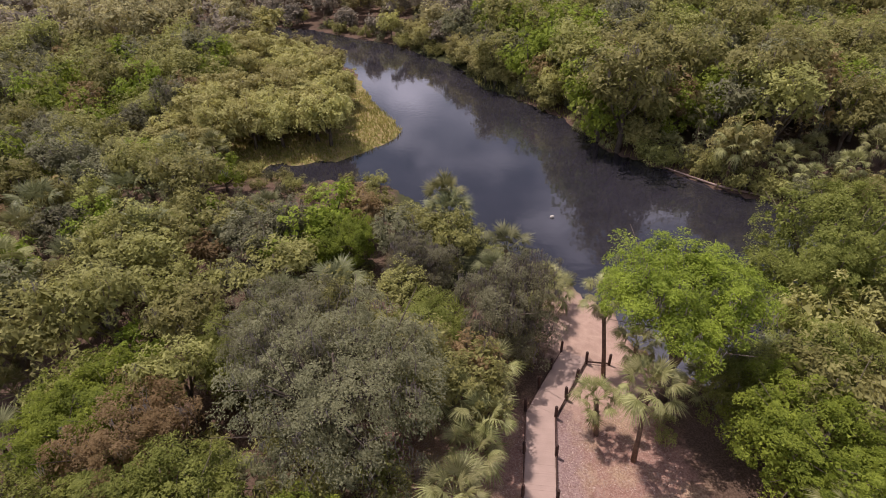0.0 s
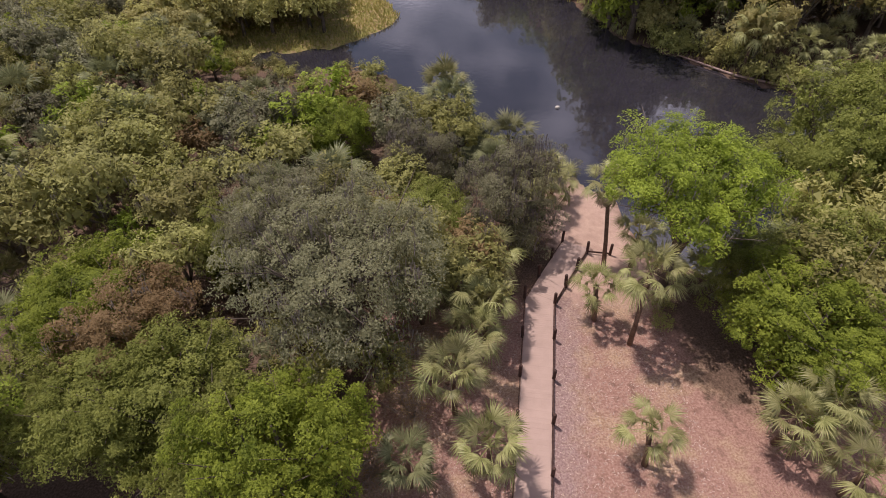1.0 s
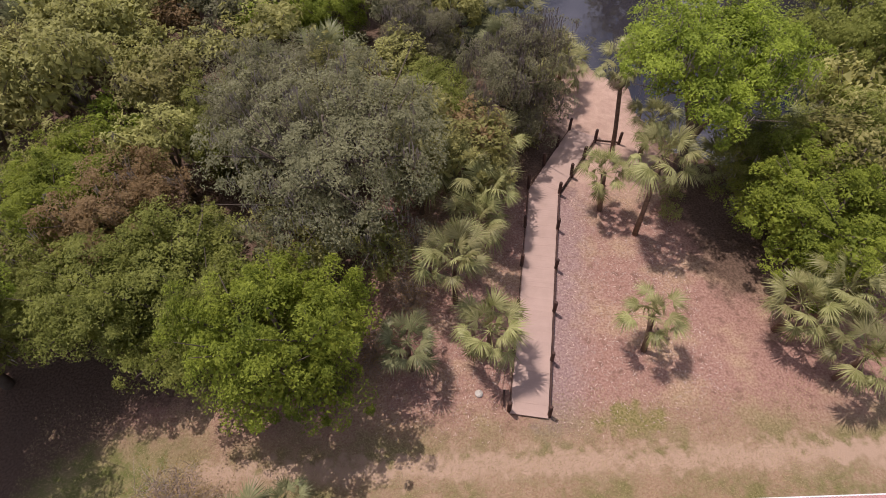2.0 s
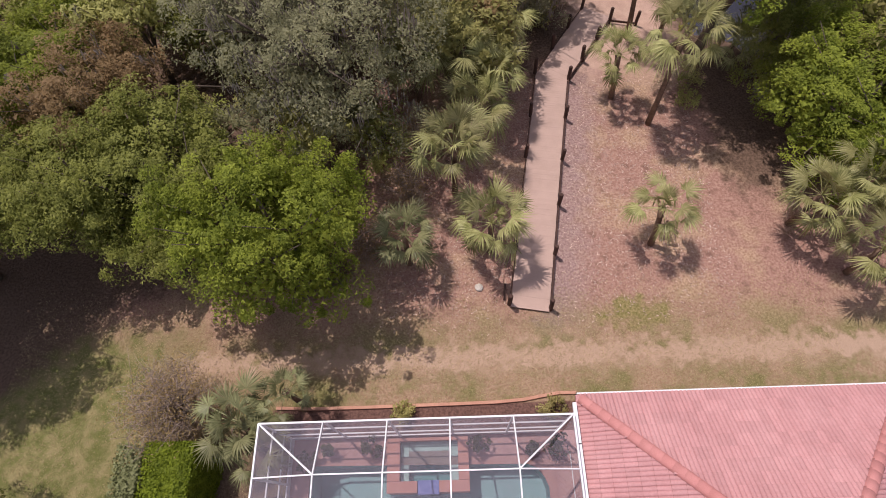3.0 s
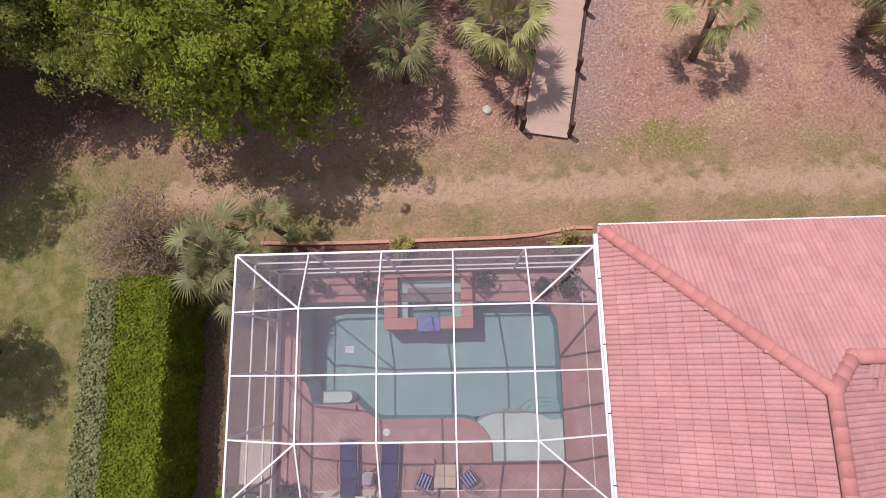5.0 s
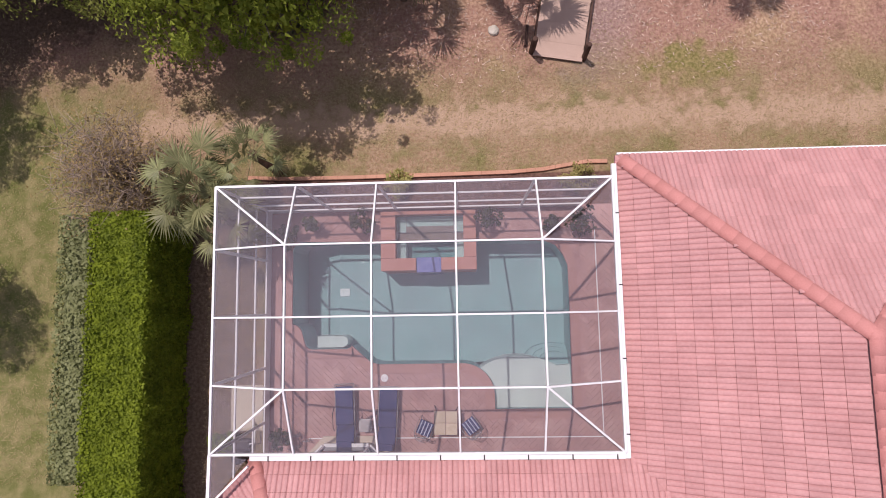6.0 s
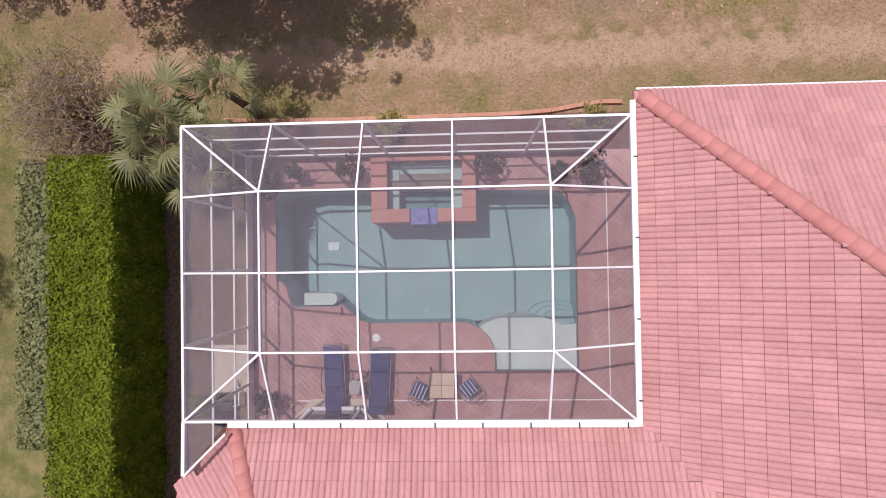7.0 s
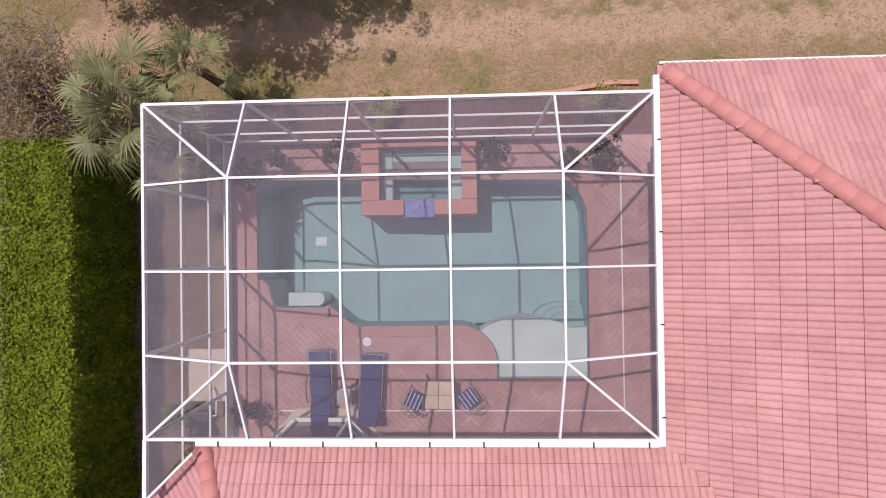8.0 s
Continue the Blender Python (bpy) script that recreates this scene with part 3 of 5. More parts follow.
POOL = (bend(-5.98, 1.75, 0.34, 80, 200) + [(-6.3, 1.2), (-6.3, -0.72)] + bend(-6.35, -1.12, 0.40, 83, 10) + bend(-5.6, -1.30, 0.28, 200, 268, 3)
        + bend(-4.5, -1.22, 0.36, 270, 315, 3) + [(-3.98, -1.72), (-3.62, -2.02), (-3.35, -2.1)] + [(-0.6, -2.1)] + bend(-0.55, -3.15, 1.05, 84, 4, 8)
        + [(0.5, -3.6), (3.03, -3.6), (3.06, 0.2), (3.05, 1.1), (2.92, 1.45), (2.66, 1.8), (2.3, 1.95)])
POOL_FLOOR, POOL_WATER = -0.95, 0.08
SPA = (-3.2, 0.0, 1.0, 3.0)


def prism(poly, z0, z1):
    bm = bmesh.new()
    f = bm.faces.new([bm.verts.new((x, y, z0)) for x, y in poly])
    f.normal_update()
    up = bmesh.ops.extrude_face_region(bm, geom=[f])["geom"]
    bmesh.ops.translate(bm, verts=[v for v in up if isinstance(v, bmesh.types.BMVert)], vec=(0, 0, z1 - z0))
    bmesh.ops.recalc_face_normals(bm, faces=bm.faces[:])
    return bm


def offset(poly, d):
    """A closed outline moved outwards by d (counter-clockwise outlines)."""
    out, k = [], len(poly)
    for i in range(k):
        p, q, r = (Vector(poly[(i + j) % k]) for j in (-1, 0, 1))
        n0, n1 = Vector(((q - p).y, -(q - p).x)).normalized(), Vector(((r - q).y, -(r - q).x)).normalized()
        b = (n0 + n1).normalized()
        out.append(tuple(q + b * d / max(0.5, b.dot(n0))))
    return out


def ring(inner, outer, z0, z1):
    bm, k = bmesh.new(), len(inner)
    v = [[bm.verts.new((*p, z)) for p in q] for q, z in ((inner, z0), (inner, z1), (outer, z1), (outer, z0))]
    for i in range(k):
        j = (i + 1) % k
        for a, b in ((0, 1), (1, 2), (2, 3), (3, 0)):
            bm.faces.new((v[a][i], v[b][i], v[b][j], v[a][j]))
    bmesh.ops.recalc_face_normals(bm, faces=bm.faces[:])
    return bm


pool = thing("swimming_pool", "freeform pool with pale blue plaster and rose coping", "pool")
bm = bmesh.new()
k = len(POOL)


def floor_z(x):
    return POOL_FLOOR - 0.55 * max(0.0, -4.95 - x)       # the deep end falls away westwards


def cut(poly, x0, keep_west):
    """The part of an outline on one side of the line x = x0."""
    out = []
    for (xa, ya), (xb, yb) in zip(poly, poly[1:] + poly[:1]):
        if (xa < x0) == keep_west:
            out.append((xa, ya))
        if (xa < x0) != (xb < x0):
            out.append((x0, ya + (yb - ya) * (x0 - xa) / (xb - xa)))
    return out


for west_half in (True, False):
    bm.faces.new([bm.verts.new((x, y, floor_z(x))) for x, y in cut(POOL, -4.95, west_half)])
lo = [bm.verts.new((x, y, floor_z(x))) for x, y in POOL]
hi = [bm.verts.new((x, y, DECK - 0.02)) for x, y in POOL]
for i in range(k):
    bm.faces.new((lo[i], lo[(i + 1) % k], hi[(i + 1) % k], hi[i]))
part("basin", bm, M_PLASTER, pool, "pale blue plaster basin")
part("coping", ring(POOL, offset(POOL, 0.30), DECK - 0.06, DECK + 0.035), M_COPE, pool, "rose pool coping")
bm = bmesh.new()
bm.faces.new([bm.verts.new((x, y, POOL_WATER)) for x, y in POOL])
pool_water = part("water_surface", bm, M_POOLWATER, pool, "clear rippled water")
pool_water.visible_shadow = False
SHELF = [(-0.35, -2.12)] + [(-0.1, -2.2), (0.26, -2.48), (0.46, -2.95), (0.51, -3.59), (3.04, -3.59), (3.04, -2.2)] + [(1.35 + 1.7 * math.cos(a), -2.95 + 1.05 * math.sin(a)) for a in np.linspace(0.75, 2.5, 9)]
part("sun_shelf", prism(SHELF, POOL_FLOOR, 0.01), M_SHELF, pool, "white plaster sun shelf")
part("bench", prism([(-5.52, -1.16), (-5.52, -1.54), (-4.6, -1.54)] + bend(-4.66, -1.34, 0.2, 290, 400, 4) + [(-4.62, -1.16)], POOL_FLOOR - 0.4, -0.12), M_SHELF, pool, "white underwater bench")
for i, (r, z) in enumerate(((0.95, -0.62), (0.72, -0.42), (0.48, -0.24))):
    arc = [(2.55 + r * math.cos(a), -2.05 + 0.55 * r * math.sin(a)) for a in np.linspace(0, math.pi, 12)]
    arc = [(min(x, 3.04), y) for x, y in arc]
    part("step", prism(arc + [(2.55 - r, -2.3), (3.03, -2.3)], POOL_FLOOR, z), M_PLASTER, pool)
part("drain_cover", bm_box((0.36, 0.28, 0.03), (-4.75, 0.35, POOL_FLOOR + 0.015), 0.008), M_ALU, pool, "white square drain cover")

spa = thing("spa", "raised terracotta-walled spa with blue tile spillway", "spa")
x0, x1, y0, y1 = SPA
inn = (x0 + 0.5, x1 - 0.42, y0 + 0.42, y1 - 0.12)
SPA_TOP = 0.62
for a, b in (((x0, y0), (-2.02, inn[2])), ((-1.18, y0), (x1, inn[2])), ((x0, inn[2]), (inn[0], y1)), ((inn[1], inn[2]), (x1, y1)), ((inn[0], inn[3]), (inn[1], y1))):
    part("wall", bm_box((b[0] - a[0] - 0.004, b[1] - a[1] - 0.004, SPA_TOP + 1.0), ((a[0] + b[0]) / 2, (a[1] + b[1]) / 2, (SPA_TOP - 1.0) / 2), 0.015), M_COPING, spa, "terracotta spa wall")
part("spillway", bm_box((0.83, 0.5, SPA_TOP + 0.9), (-1.6, 1.19, (SPA_TOP - 1.1) / 2)), M_BLUETILE, spa, "blue glazed tile spillway")
part("spa_floor", bm_box((inn[1] - inn[0], inn[3] - inn[2], 0.1), ((inn[0] + inn[1]) / 2, (inn[2] + inn[3]) / 2, -0.35)), M_PLASTER, spa)
for a, b in (((inn[0], inn[2]), (inn[0] + 0.32, inn[3])), ((inn[1] - 0.32, inn[2]), (inn[1], inn[3])), ((inn[0] + 0.33, inn[3] - 0.35), (inn[1] - 0.33, inn[3]))):
    part("seat", bm_box((b[0] - a[0], b[1] - a[1], 0.5), ((a[0] + b[0]) / 2, (a[1] + b[1]) / 2, -0.05), 0.02), M_SHELF, spa, "white plaster seat")
spa_water = part("water_surface", bm_box((inn[1] - inn[0], inn[3] - inn[2], 0.004), ((inn[0] + inn[1]) / 2, (inn[2] + inn[3]) / 2, SPA_TOP - 0.12)), M_POOLWATER, spa)
spa_water.visible_shadow = False

# deck base with the pool's opening
bm = bmesh.new()
OUT = [(-7.12, 3.17), (-7.12, -5.25), (5.38, -5.25), (5.38, 3.17)]
COPE = offset(POOL, 0.12)
ov = [bm.verts.new((x, y, DECK - 0.012)) for x, y in OUT]
iv = [bm.verts.new((x, y, DECK - 0.012)) for x, y in COPE]
edges = [bm.edges.new((q[i], q[(i + 1) % len(q)])) for q in (ov, iv) for i in range(len(q))]
bmesh.ops.triangle_fill(bm, edges=edges, use_beauty=True, use_dissolve=False)
for i in range(4):
    a, b = ov[i], ov[(i + 1) % 4]
    c, d = bm.verts.new((a.co.x, a.co.y, -0.4)), bm.verts.new((b.co.x, b.co.y, -0.4))
    bm.faces.new((a, b, d, c))
deck = thing("pool_deck", "rose brick paver patio in herringbone round the pool", "patio")
deck["kind"] = "structure"
part("deck_base", bm, M_JOINT, deck, "sand-jointed deck base")
part("deck_drain", bm_box((9.7, 0.035, 0.02), (-0.85, -4.5, DECK + 0.004)), M_ALU, deck, "white strip drain")
part("deck_drain", bm_box((0.035, 6.8, 0.02), (4.0, -1.1, DECK + 0.004)), M_ALU, deck, "white strip drain")

# ---------------------------------------------------------------- pool cage
XS, YS = [-7.06, -4.87, -2.7, -0.6, 1.52, 3.52], [3.12, 1.42, -0.38, -2.13, -3.88]
ZE, ZF = 4.4, 5.26
cage = thing("pool_cage", "white aluminium pool cage with grey insect screen", "pool enclosure")


def node(i, j):
    flat = 0 < i < 5 and 0 < j < 4
    return Vector((XS[i], YS[j], ZF if flat else ZE))


def screen(pts):
    child("screen_panel", mesh_of("screen_panel", pts, [tuple(range(len(pts)))], M_SCREEN), cage)


def beam(a, b, w=0.052, h=0.10, name="beam"):
    part(name, bm_bar(a, b, w, h, bevel=0.006), M_ALU, cage)


for i in range(6):
    for j in range(5):
        a = node(i, j)
        if i < 5:
            edge = j in (0, 4)
            if edge or 0 < j < 4:
                beam(a, node(i + 1, j), 0.062 if edge else 0.046)
        if j < 4:
            edge = i in (0, 5)
            beam(a, node(i, j + 1), 0.062 if edge else 0.046) if edge or 0 < i < 5 else None
        if i < 5 and j < 4:
            screen([node(i, j), node(i + 1, j), node(i + 1, j + 1), node(i, j + 1)] if not (i in (0, 4) and j in (0, 3)) else [node(i, j), node(i + 1, j), node(i + 1, j + 1)])
            if i in (0, 4) and j in (0, 3):
                screen([node(i, j), node(i + 1, j + 1), node(i, j + 1)])
for c, q in (((0, 0), (1, 1)), ((5, 0), (4, 1)), ((0, 4), (1, 3)), ((5, 4), (4, 3))):
    beam(node(*c), node(*q))
LOW = DECK + 0.02
SW = [(XS[0], YS[4]), (-7.05, -5.15)]
for i in range(5):                                     # north wall
    beam((XS[i], YS[0], LOW), (XS[i], YS[0], ZE), 0.06, 0.08, "post")
    for z in (0.62, 1.56, 2.92):
        beam((XS[i], YS[0], z), (XS[i + 1], YS[0], z), 0.05, 0.06, "rail")
    part("kick_plate", bm_box((XS[i + 1] - XS[i], 0.03, 0.42), ((XS[i] + XS[i + 1]) / 2, YS[0], LOW + 0.19)), M_ALU, cage, "white kick plate")
    screen([(XS[i], YS[0] + 0.03, LOW), (XS[i + 1], YS[0] + 0.03, LOW), (XS[i + 1], YS[0] + 0.03, ZE), (XS[i], YS[0] + 0.03, ZE)])
beam((XS[5], YS[0], LOW), (XS[5], YS[0], ZE), 0.08, 0.08, "post")
west_line = YS + [-5.15]
for j in range(5):                                     # west wall
    beam((XS[0], west_line[j + 1], LOW), (XS[0], west_line[j + 1], ZE), 0.06, 0.08, "post")
    for z in (0.62, 1.56, 2.92):
        beam((XS[0], west_line[j], z), (XS[0], west_line[j + 1], z), 0.05, 0.06, "rail")
    part("kick_plate", bm_box((0.03, west_line[j] - west_line[j + 1], 0.42), (XS[0], (west_line[j] + west_line[j + 1]) / 2, LOW + 0.19)), M_ALU, cage, "white kick plate")
    screen([(XS[0] - 0.03, west_line[j], LOW), (XS[0] - 0.03, west_line[j + 1], LOW), (XS[0] - 0.03, west_line[j + 1], ZE), (XS[0] - 0.03, west_line[j], ZE)])
beam((XS[0], YS[4], ZE), (XS[0] - 0.02, -5.15, ZE), 0.085)
beam((XS[0], -5.15, ZE), (-6.1, -4.2, ZE - 0.1), 0.05)
screen([(XS[0], YS[4], ZE), (XS[0], -5.15, ZE), (-6.1, -4.0, ZE)])
# wide gutters between cage and roof
part("gutter", bm_bar((WEST - 0.13, NORTH - 0.3, ZE - 0.3), (WEST - 0.13, SOUTH_WING + 0.02, ZE - 0.3), 0.13, 0.13, bevel=0.01), M_ALU, cage, "white aluminium gutter")
part("gutter", bm_bar((-6.1, SOUTH_WING + 0.1, ZE - 0.24), (WEST - 0.21, SOUTH_WING + 0.1, ZE - 0.24), 0.15, 0.13, bevel=0.01), M_ALU, cage, "white aluminium gutter")


# ---------------------------------------------------------------- plants
def unit(v):
    return v / np.maximum(np.linalg.norm(v, axis=-1, keepdims=True), 1e-6)


def leaf_quads(rng, at, facing, length, width, loose=0.5):
    """Folded diamond leaves at the places, roughly facing the given ways."""
    n = len(at)
    nrm = unit(facing + rng.normal(0, loose, (n, 3)))
    axis = unit(np.cross(nrm, rng.normal(0, 1, (n, 3))))
    side = np.cross(nrm, axis)
    s = rng.uniform(0.7, 1.3, (n, 1))
    lo, wi = axis * length * s, side * width * s
    return np.stack([at - lo * 0.5, at + wi * 0.5 + nrm * width * 0.25, at + lo * 0.5, at - wi * 0.5 + nrm * width * 0.25], 1)


def leaf_tris(rng, at, facing, length, width, loose=0.5):
    """Small pointed leaves, one triangle each."""
    n = len(at)
    nrm = unit(facing + rng.normal(0, loose, (n, 3)))
    axis = unit(np.cross(nrm, rng.normal(0, 1, (n, 3))))
    side = np.cross(nrm, axis)
    s = rng.uniform(0.65, 1.35, (n, 1))
    lo, wi = axis * length * s, side * width * s
    return np.stack([at - lo * 0.5 - wi * 0.5, at - lo * 0.5 + wi * 0.5, at + lo * 0.6], 1)


def inner_leaves(rng, lobes, per, size):
    """Larger filler leaves inside the masses of a crown, added to close it against the light."""
    lobes = np.repeat(np.array(lobes, float), per, 0)
    n = len(lobes)
    d = unit(rng.normal(0, 1, (n, 3))) * rng.uniform(0.25, 0.74, (n, 1))
    p = lobes[:, :3] + d * np.stack([lobes[:, 3], lobes[:, 3], lobes[:, 4]], 1)
    return leaf_tris(rng, p, d + (0, 0, 0.4), size, size * 0.8, 0.7)


def crown_points(rng, lobes, puffs, per, spread, shell=0.3):
    """Leaf places over many small puffs that sit on the lobes (x, y, z, r, rz), with the ways they face."""
    lobes = np.array(lobes, float)
    wts = lobes[:, 3] ** 2
    pick = rng.choice(len(lobes), puffs, p=wts / wts.sum())
    d = unit(rng.normal(0, 1, (puffs, 3)) + (0, 0, 0.45))
    rad = 1 - shell * rng.random((puffs, 1)) + rng.normal(0, 0.13, (puffs, 1))
    c = lobes[pick, :3] + d * rad * np.stack([lobes[pick, 3], lobes[pick, 3], lobes[pick, 4]], 1)
    size = spread * rng.uniform(0.4, 1.4, (puffs, 1)) * np.array((1, 1, 0.85))
    e = unit(rng.normal(0, 1, (puffs, per, 3)) + d[:, None] * 0.5 + (0, 0, 0.55))
    k = 0.5 + 0.62 * rng.random((puffs, per, 1)) ** 0.6
    p = c[:, None] + e * k * size[:, None]
    return p.reshape(-1, 3), (e + (0, 0, 0.35)).reshape(-1, 3)


def lobes_for(rng, r, h, count, flat=0.75, low=1.85, core=0.72):
    """A crown r wide whose top is at h, as a heap of rounded masses."""
    out = [(0, 0, h - r * flat * 0.95, r * core, r * flat * 0.85)]
    for i in range(count):
        a, k = 2 * math.pi * (i + rng.random() * 0.7) / count, rng.uniform(0.45, 0.72)
        s = r * rng.uniform(0.32, 0.5)
        out.append((math.cos(a) * r * k, math.sin(a) * r * k, h - r * flat * rng.uniform(0.55, low), s, s * 0.85))
    return out


def tree_template(name, label, category, seed, r, h, leaf, clumps, per, size, spread=0.3, moss=0, lobes=7, flat=0.75, low=1.85, inner=70, group="trees of the wood"):
    rng = np.random.default_rng(seed)
    lb = lobes_for(rng, r, h, lobes, flat, low, 0.52 if clumps > 100 else 0.72)
    ob = thing(name, label, category, group)
    runs = [([(0, 0, -0.3), (0.1, 0.05, h * 0.2), (-0.05, 0.1, h * 0.45), (0.05, 0, h * 0.8)], [r * 0.075, r * 0.055, r * 0.045, r * 0.012])]
    for x, y, z, s, _ in lb[1:]:
        runs.append(([(0, 0.05, h * rng.uniform(0.18, 0.35)), (x * 0.45, y * 0.45, z * 0.72), (x, y, z + s * 0.4)], [r * 0.035, r * 0.025, r * 0.006]))
        for _ in range(3 if clumps > 100 else 1):
            e = rng.normal(0, s * 0.6, 3)
            runs.append(([(x * 0.6, y * 0.6, z * 0.82), (x + e[0], y + e[1], z + abs(e[2]) * 0.8)], [r * 0.014, r * 0.003]))
    child("trunk", tubes_mesh("trunk", runs[:1], M_BARK, 7), ob, "grey-brown trunk")
    child("branching", tubes_mesh("branching", runs[1:], M_BARK, 5), ob, "grey-brown limbs", "stuff")
    p, f = crown_points(rng, lb, clumps, per, spread)
    p = p[p[:, 2] > h * 0.1] if h > 4 else p
    f = f[:len(p)] if h <= 4 else unit(p - (0, 0, h * 0.55)) * 0.8 + (0, 0, 0.85) + rng.normal(0, 0.25, p.shape)
    crown = np.concatenate([leaf_tris(rng, p, f, size, size * 0.55), inner_leaves(rng, lb, inner * 2, size * 1.7)])
    child("crown", tris_mesh("crown", crown, leaf), ob)
    if moss:
        p, _ = crown_points(rng, lb, moss, 10, 0.35, 0.5)
        n = len(p)
        a = rng.uniform(0, 2 * math.pi, n)
        w = np.stack([np.cos(a), np.sin(a), 0 * a], 1) * 0.022
        dn = np.stack([rng.normal(0, 0.06, n), rng.normal(0, 0.06, n), -rng.uniform(0.25, 0.65, n)], 1)
        child("moss", quads_mesh("moss", np.stack([p - w, p + w, p + dn + w * 0.3, p + dn - w * 0.3], 1), L_MOSS), ob, "hanging grey moss", "stuff")
    return ob


def place(template, x, y, s=1.0, turn=0.0, high=1.0, label=""):
    z = float(ground_height(x, y))
    ob = copy_thing(template, pose(x, y, z, 0, 0, turn) @ Matrix.Diagonal((s, s, s * high, 1)))
    return tagged(ob, label)


def frond_mesh(seed, radius, mat, blades=24, droop=0.35, stalk=0.8):
    """One fan leaf: a stalk and folded pointed segments spread round its tip, drooping at the ends."""
    rng = np.random.default_rng(seed)
    verts, faces = [], []

    def add(pts, f):
        k = len(verts)
        verts.extend(pts)
        faces.append(tuple(i + k for i in f))

    add([(0, -0.018, 0), (0, 0.018, 0), (stalk, 0.012, 0.05), (stalk, -0.012, 0.05)], (0, 1, 2, 3))
    hub = np.array((stalk, 0, 0.05))
    for i in range(blades):
        a = radians(-118 + 236 * i / (blades - 1)) + rng.normal(0, 0.045)
        ln = radius * (0.62 + 0.5 * math.cos(a * 0.6)) * rng.uniform(0.85, 1.12)
        d, s = np.array((math.cos(a), math.sin(a), 0)), np.array((-math.sin(a), math.cos(a), 0))
        w = radius * 0.036
        fold = 0.06 * radius
        p1 = hub + d * ln * 0.42 + (0, 0, 0.02 - droop * 0.12 * ln)
        p2 = hub + d * ln * 0.92 + (0, 0, -droop * rng.uniform(0.5, 1.1) * ln)
        add([hub, p1 + s * w - (0, 0, fold * 0.5), p2, p1 - s * w - (0, 0, fold * 0.5)], (0, 1, 2, 3))
    return mesh_of("frond", verts, faces, mat)


FRONDS = {m.name: [frond_mesh(10 + i, 0.72, m, 30, dr, st) for i, (dr, st) in enumerate(((0.3, 0.95), (0.6, 1.1), (0.95, 1.0)))] for m in (L_PALM, L_PALMGREY, L_DEAD)}


def fan_palm(x, y, trunk, size=1.0, leaf=L_PALM, count=24, seed=0, lean=(0, 0), label="cabbage palm with green fan fronds and brown trunk", name="cabbage_palm", dead=3):
    rng = np.random.default_rng(seed)
    z = float(ground_height(x, y))
    palm = thing(name, label, "palm", "fan palms", (x, y, z))
    tx, ty = lean
    pts = [(0, 0, -0.3), (tx * 0.3, ty * 0.3, trunk * 0.35), (tx * 0.7, ty * 0.7, trunk * 0.75), (tx, ty, trunk)]
    if trunk > 0.3:
        child("trunk", tubes_mesh("trunk", [(pts, [0.17, 0.13, 0.125, 0.16])], M_PALMBARK, 8), palm, "rough brown trunk")
    count = int(count * 1.12)
    for i in range(count):
        g = i / count
        el = 78 - 108 * g + rng.normal(0, 11)
        az = 137.5 * i + rng.normal(0, 12)
        mesh = FRONDS[leaf.name][0 if g < 0.35 else 1 if g < 0.75 else 2]
        ob = child("frond", mesh, palm)
        sc = size * rng.uniform(0.7, 1.1) * (0.75 if g < 0.12 else 1)
        ob.matrix_basis = pose(tx, ty, trunk, 0, 0, az) @ pose(0, 0, 0, rng.normal(0, 14), -el, 0) @ Matrix.Diagonal((sc, sc, sc, 1))
    for i in range(dead):
        ob = child("dead_frond", FRONDS[L_DEAD.name][2], palm)
        ob.matrix_basis = pose(tx, ty, trunk - 0.1, 0, 0, rng.uniform(0, 360)) @ pose(0, 0, 0, 0, 50 + rng.uniform(0, 25), 0) @ Matrix.Diagonal((size * 0.8,) * 3 + (1,))
    return palm


def palm_template(seed, leaf, trunk, size, count=22, label="cabbage palm among the trees"):
    """A farther palm: trunk and one crown mesh."""
    rng = np.random.default_rng(seed)
    palm = thing("cabbage_palm", label, "palm", "fan palms of the wood")
    child("trunk", tubes_mesh("trunk", [([(0, 0, -0.3), (0.1, 0, trunk * 0.5), (0, 0.1, trunk)], [0.17, 0.14, 0.16])], M_PALMBARK, 6), palm)
    src = FRONDS[leaf.name] + FRONDS[L_DEAD.name][2:]
    verts, faces = [], []
    for i in range(count):
        g = i / count
        m = pose(0, 0.05, trunk, 0, 0, 137.5 * i) @ pose(0, 0, 0, rng.normal(0, 14), -(78 - 110 * g), 0) @ Matrix.Scale(size * rng.uniform(0.85, 1.1), 4)
        me = src[0 if g < 0.35 else 1 if g < 0.75 else 2]
        k = len(verts)
        verts += [m @ v.co for v in me.vertices]
        faces += [tuple(j + k for j in p.vertices) for p in me.polygons]
    child("crown", mesh_of("crown", verts, faces, leaf), palm, "fan fronds")
    return palm


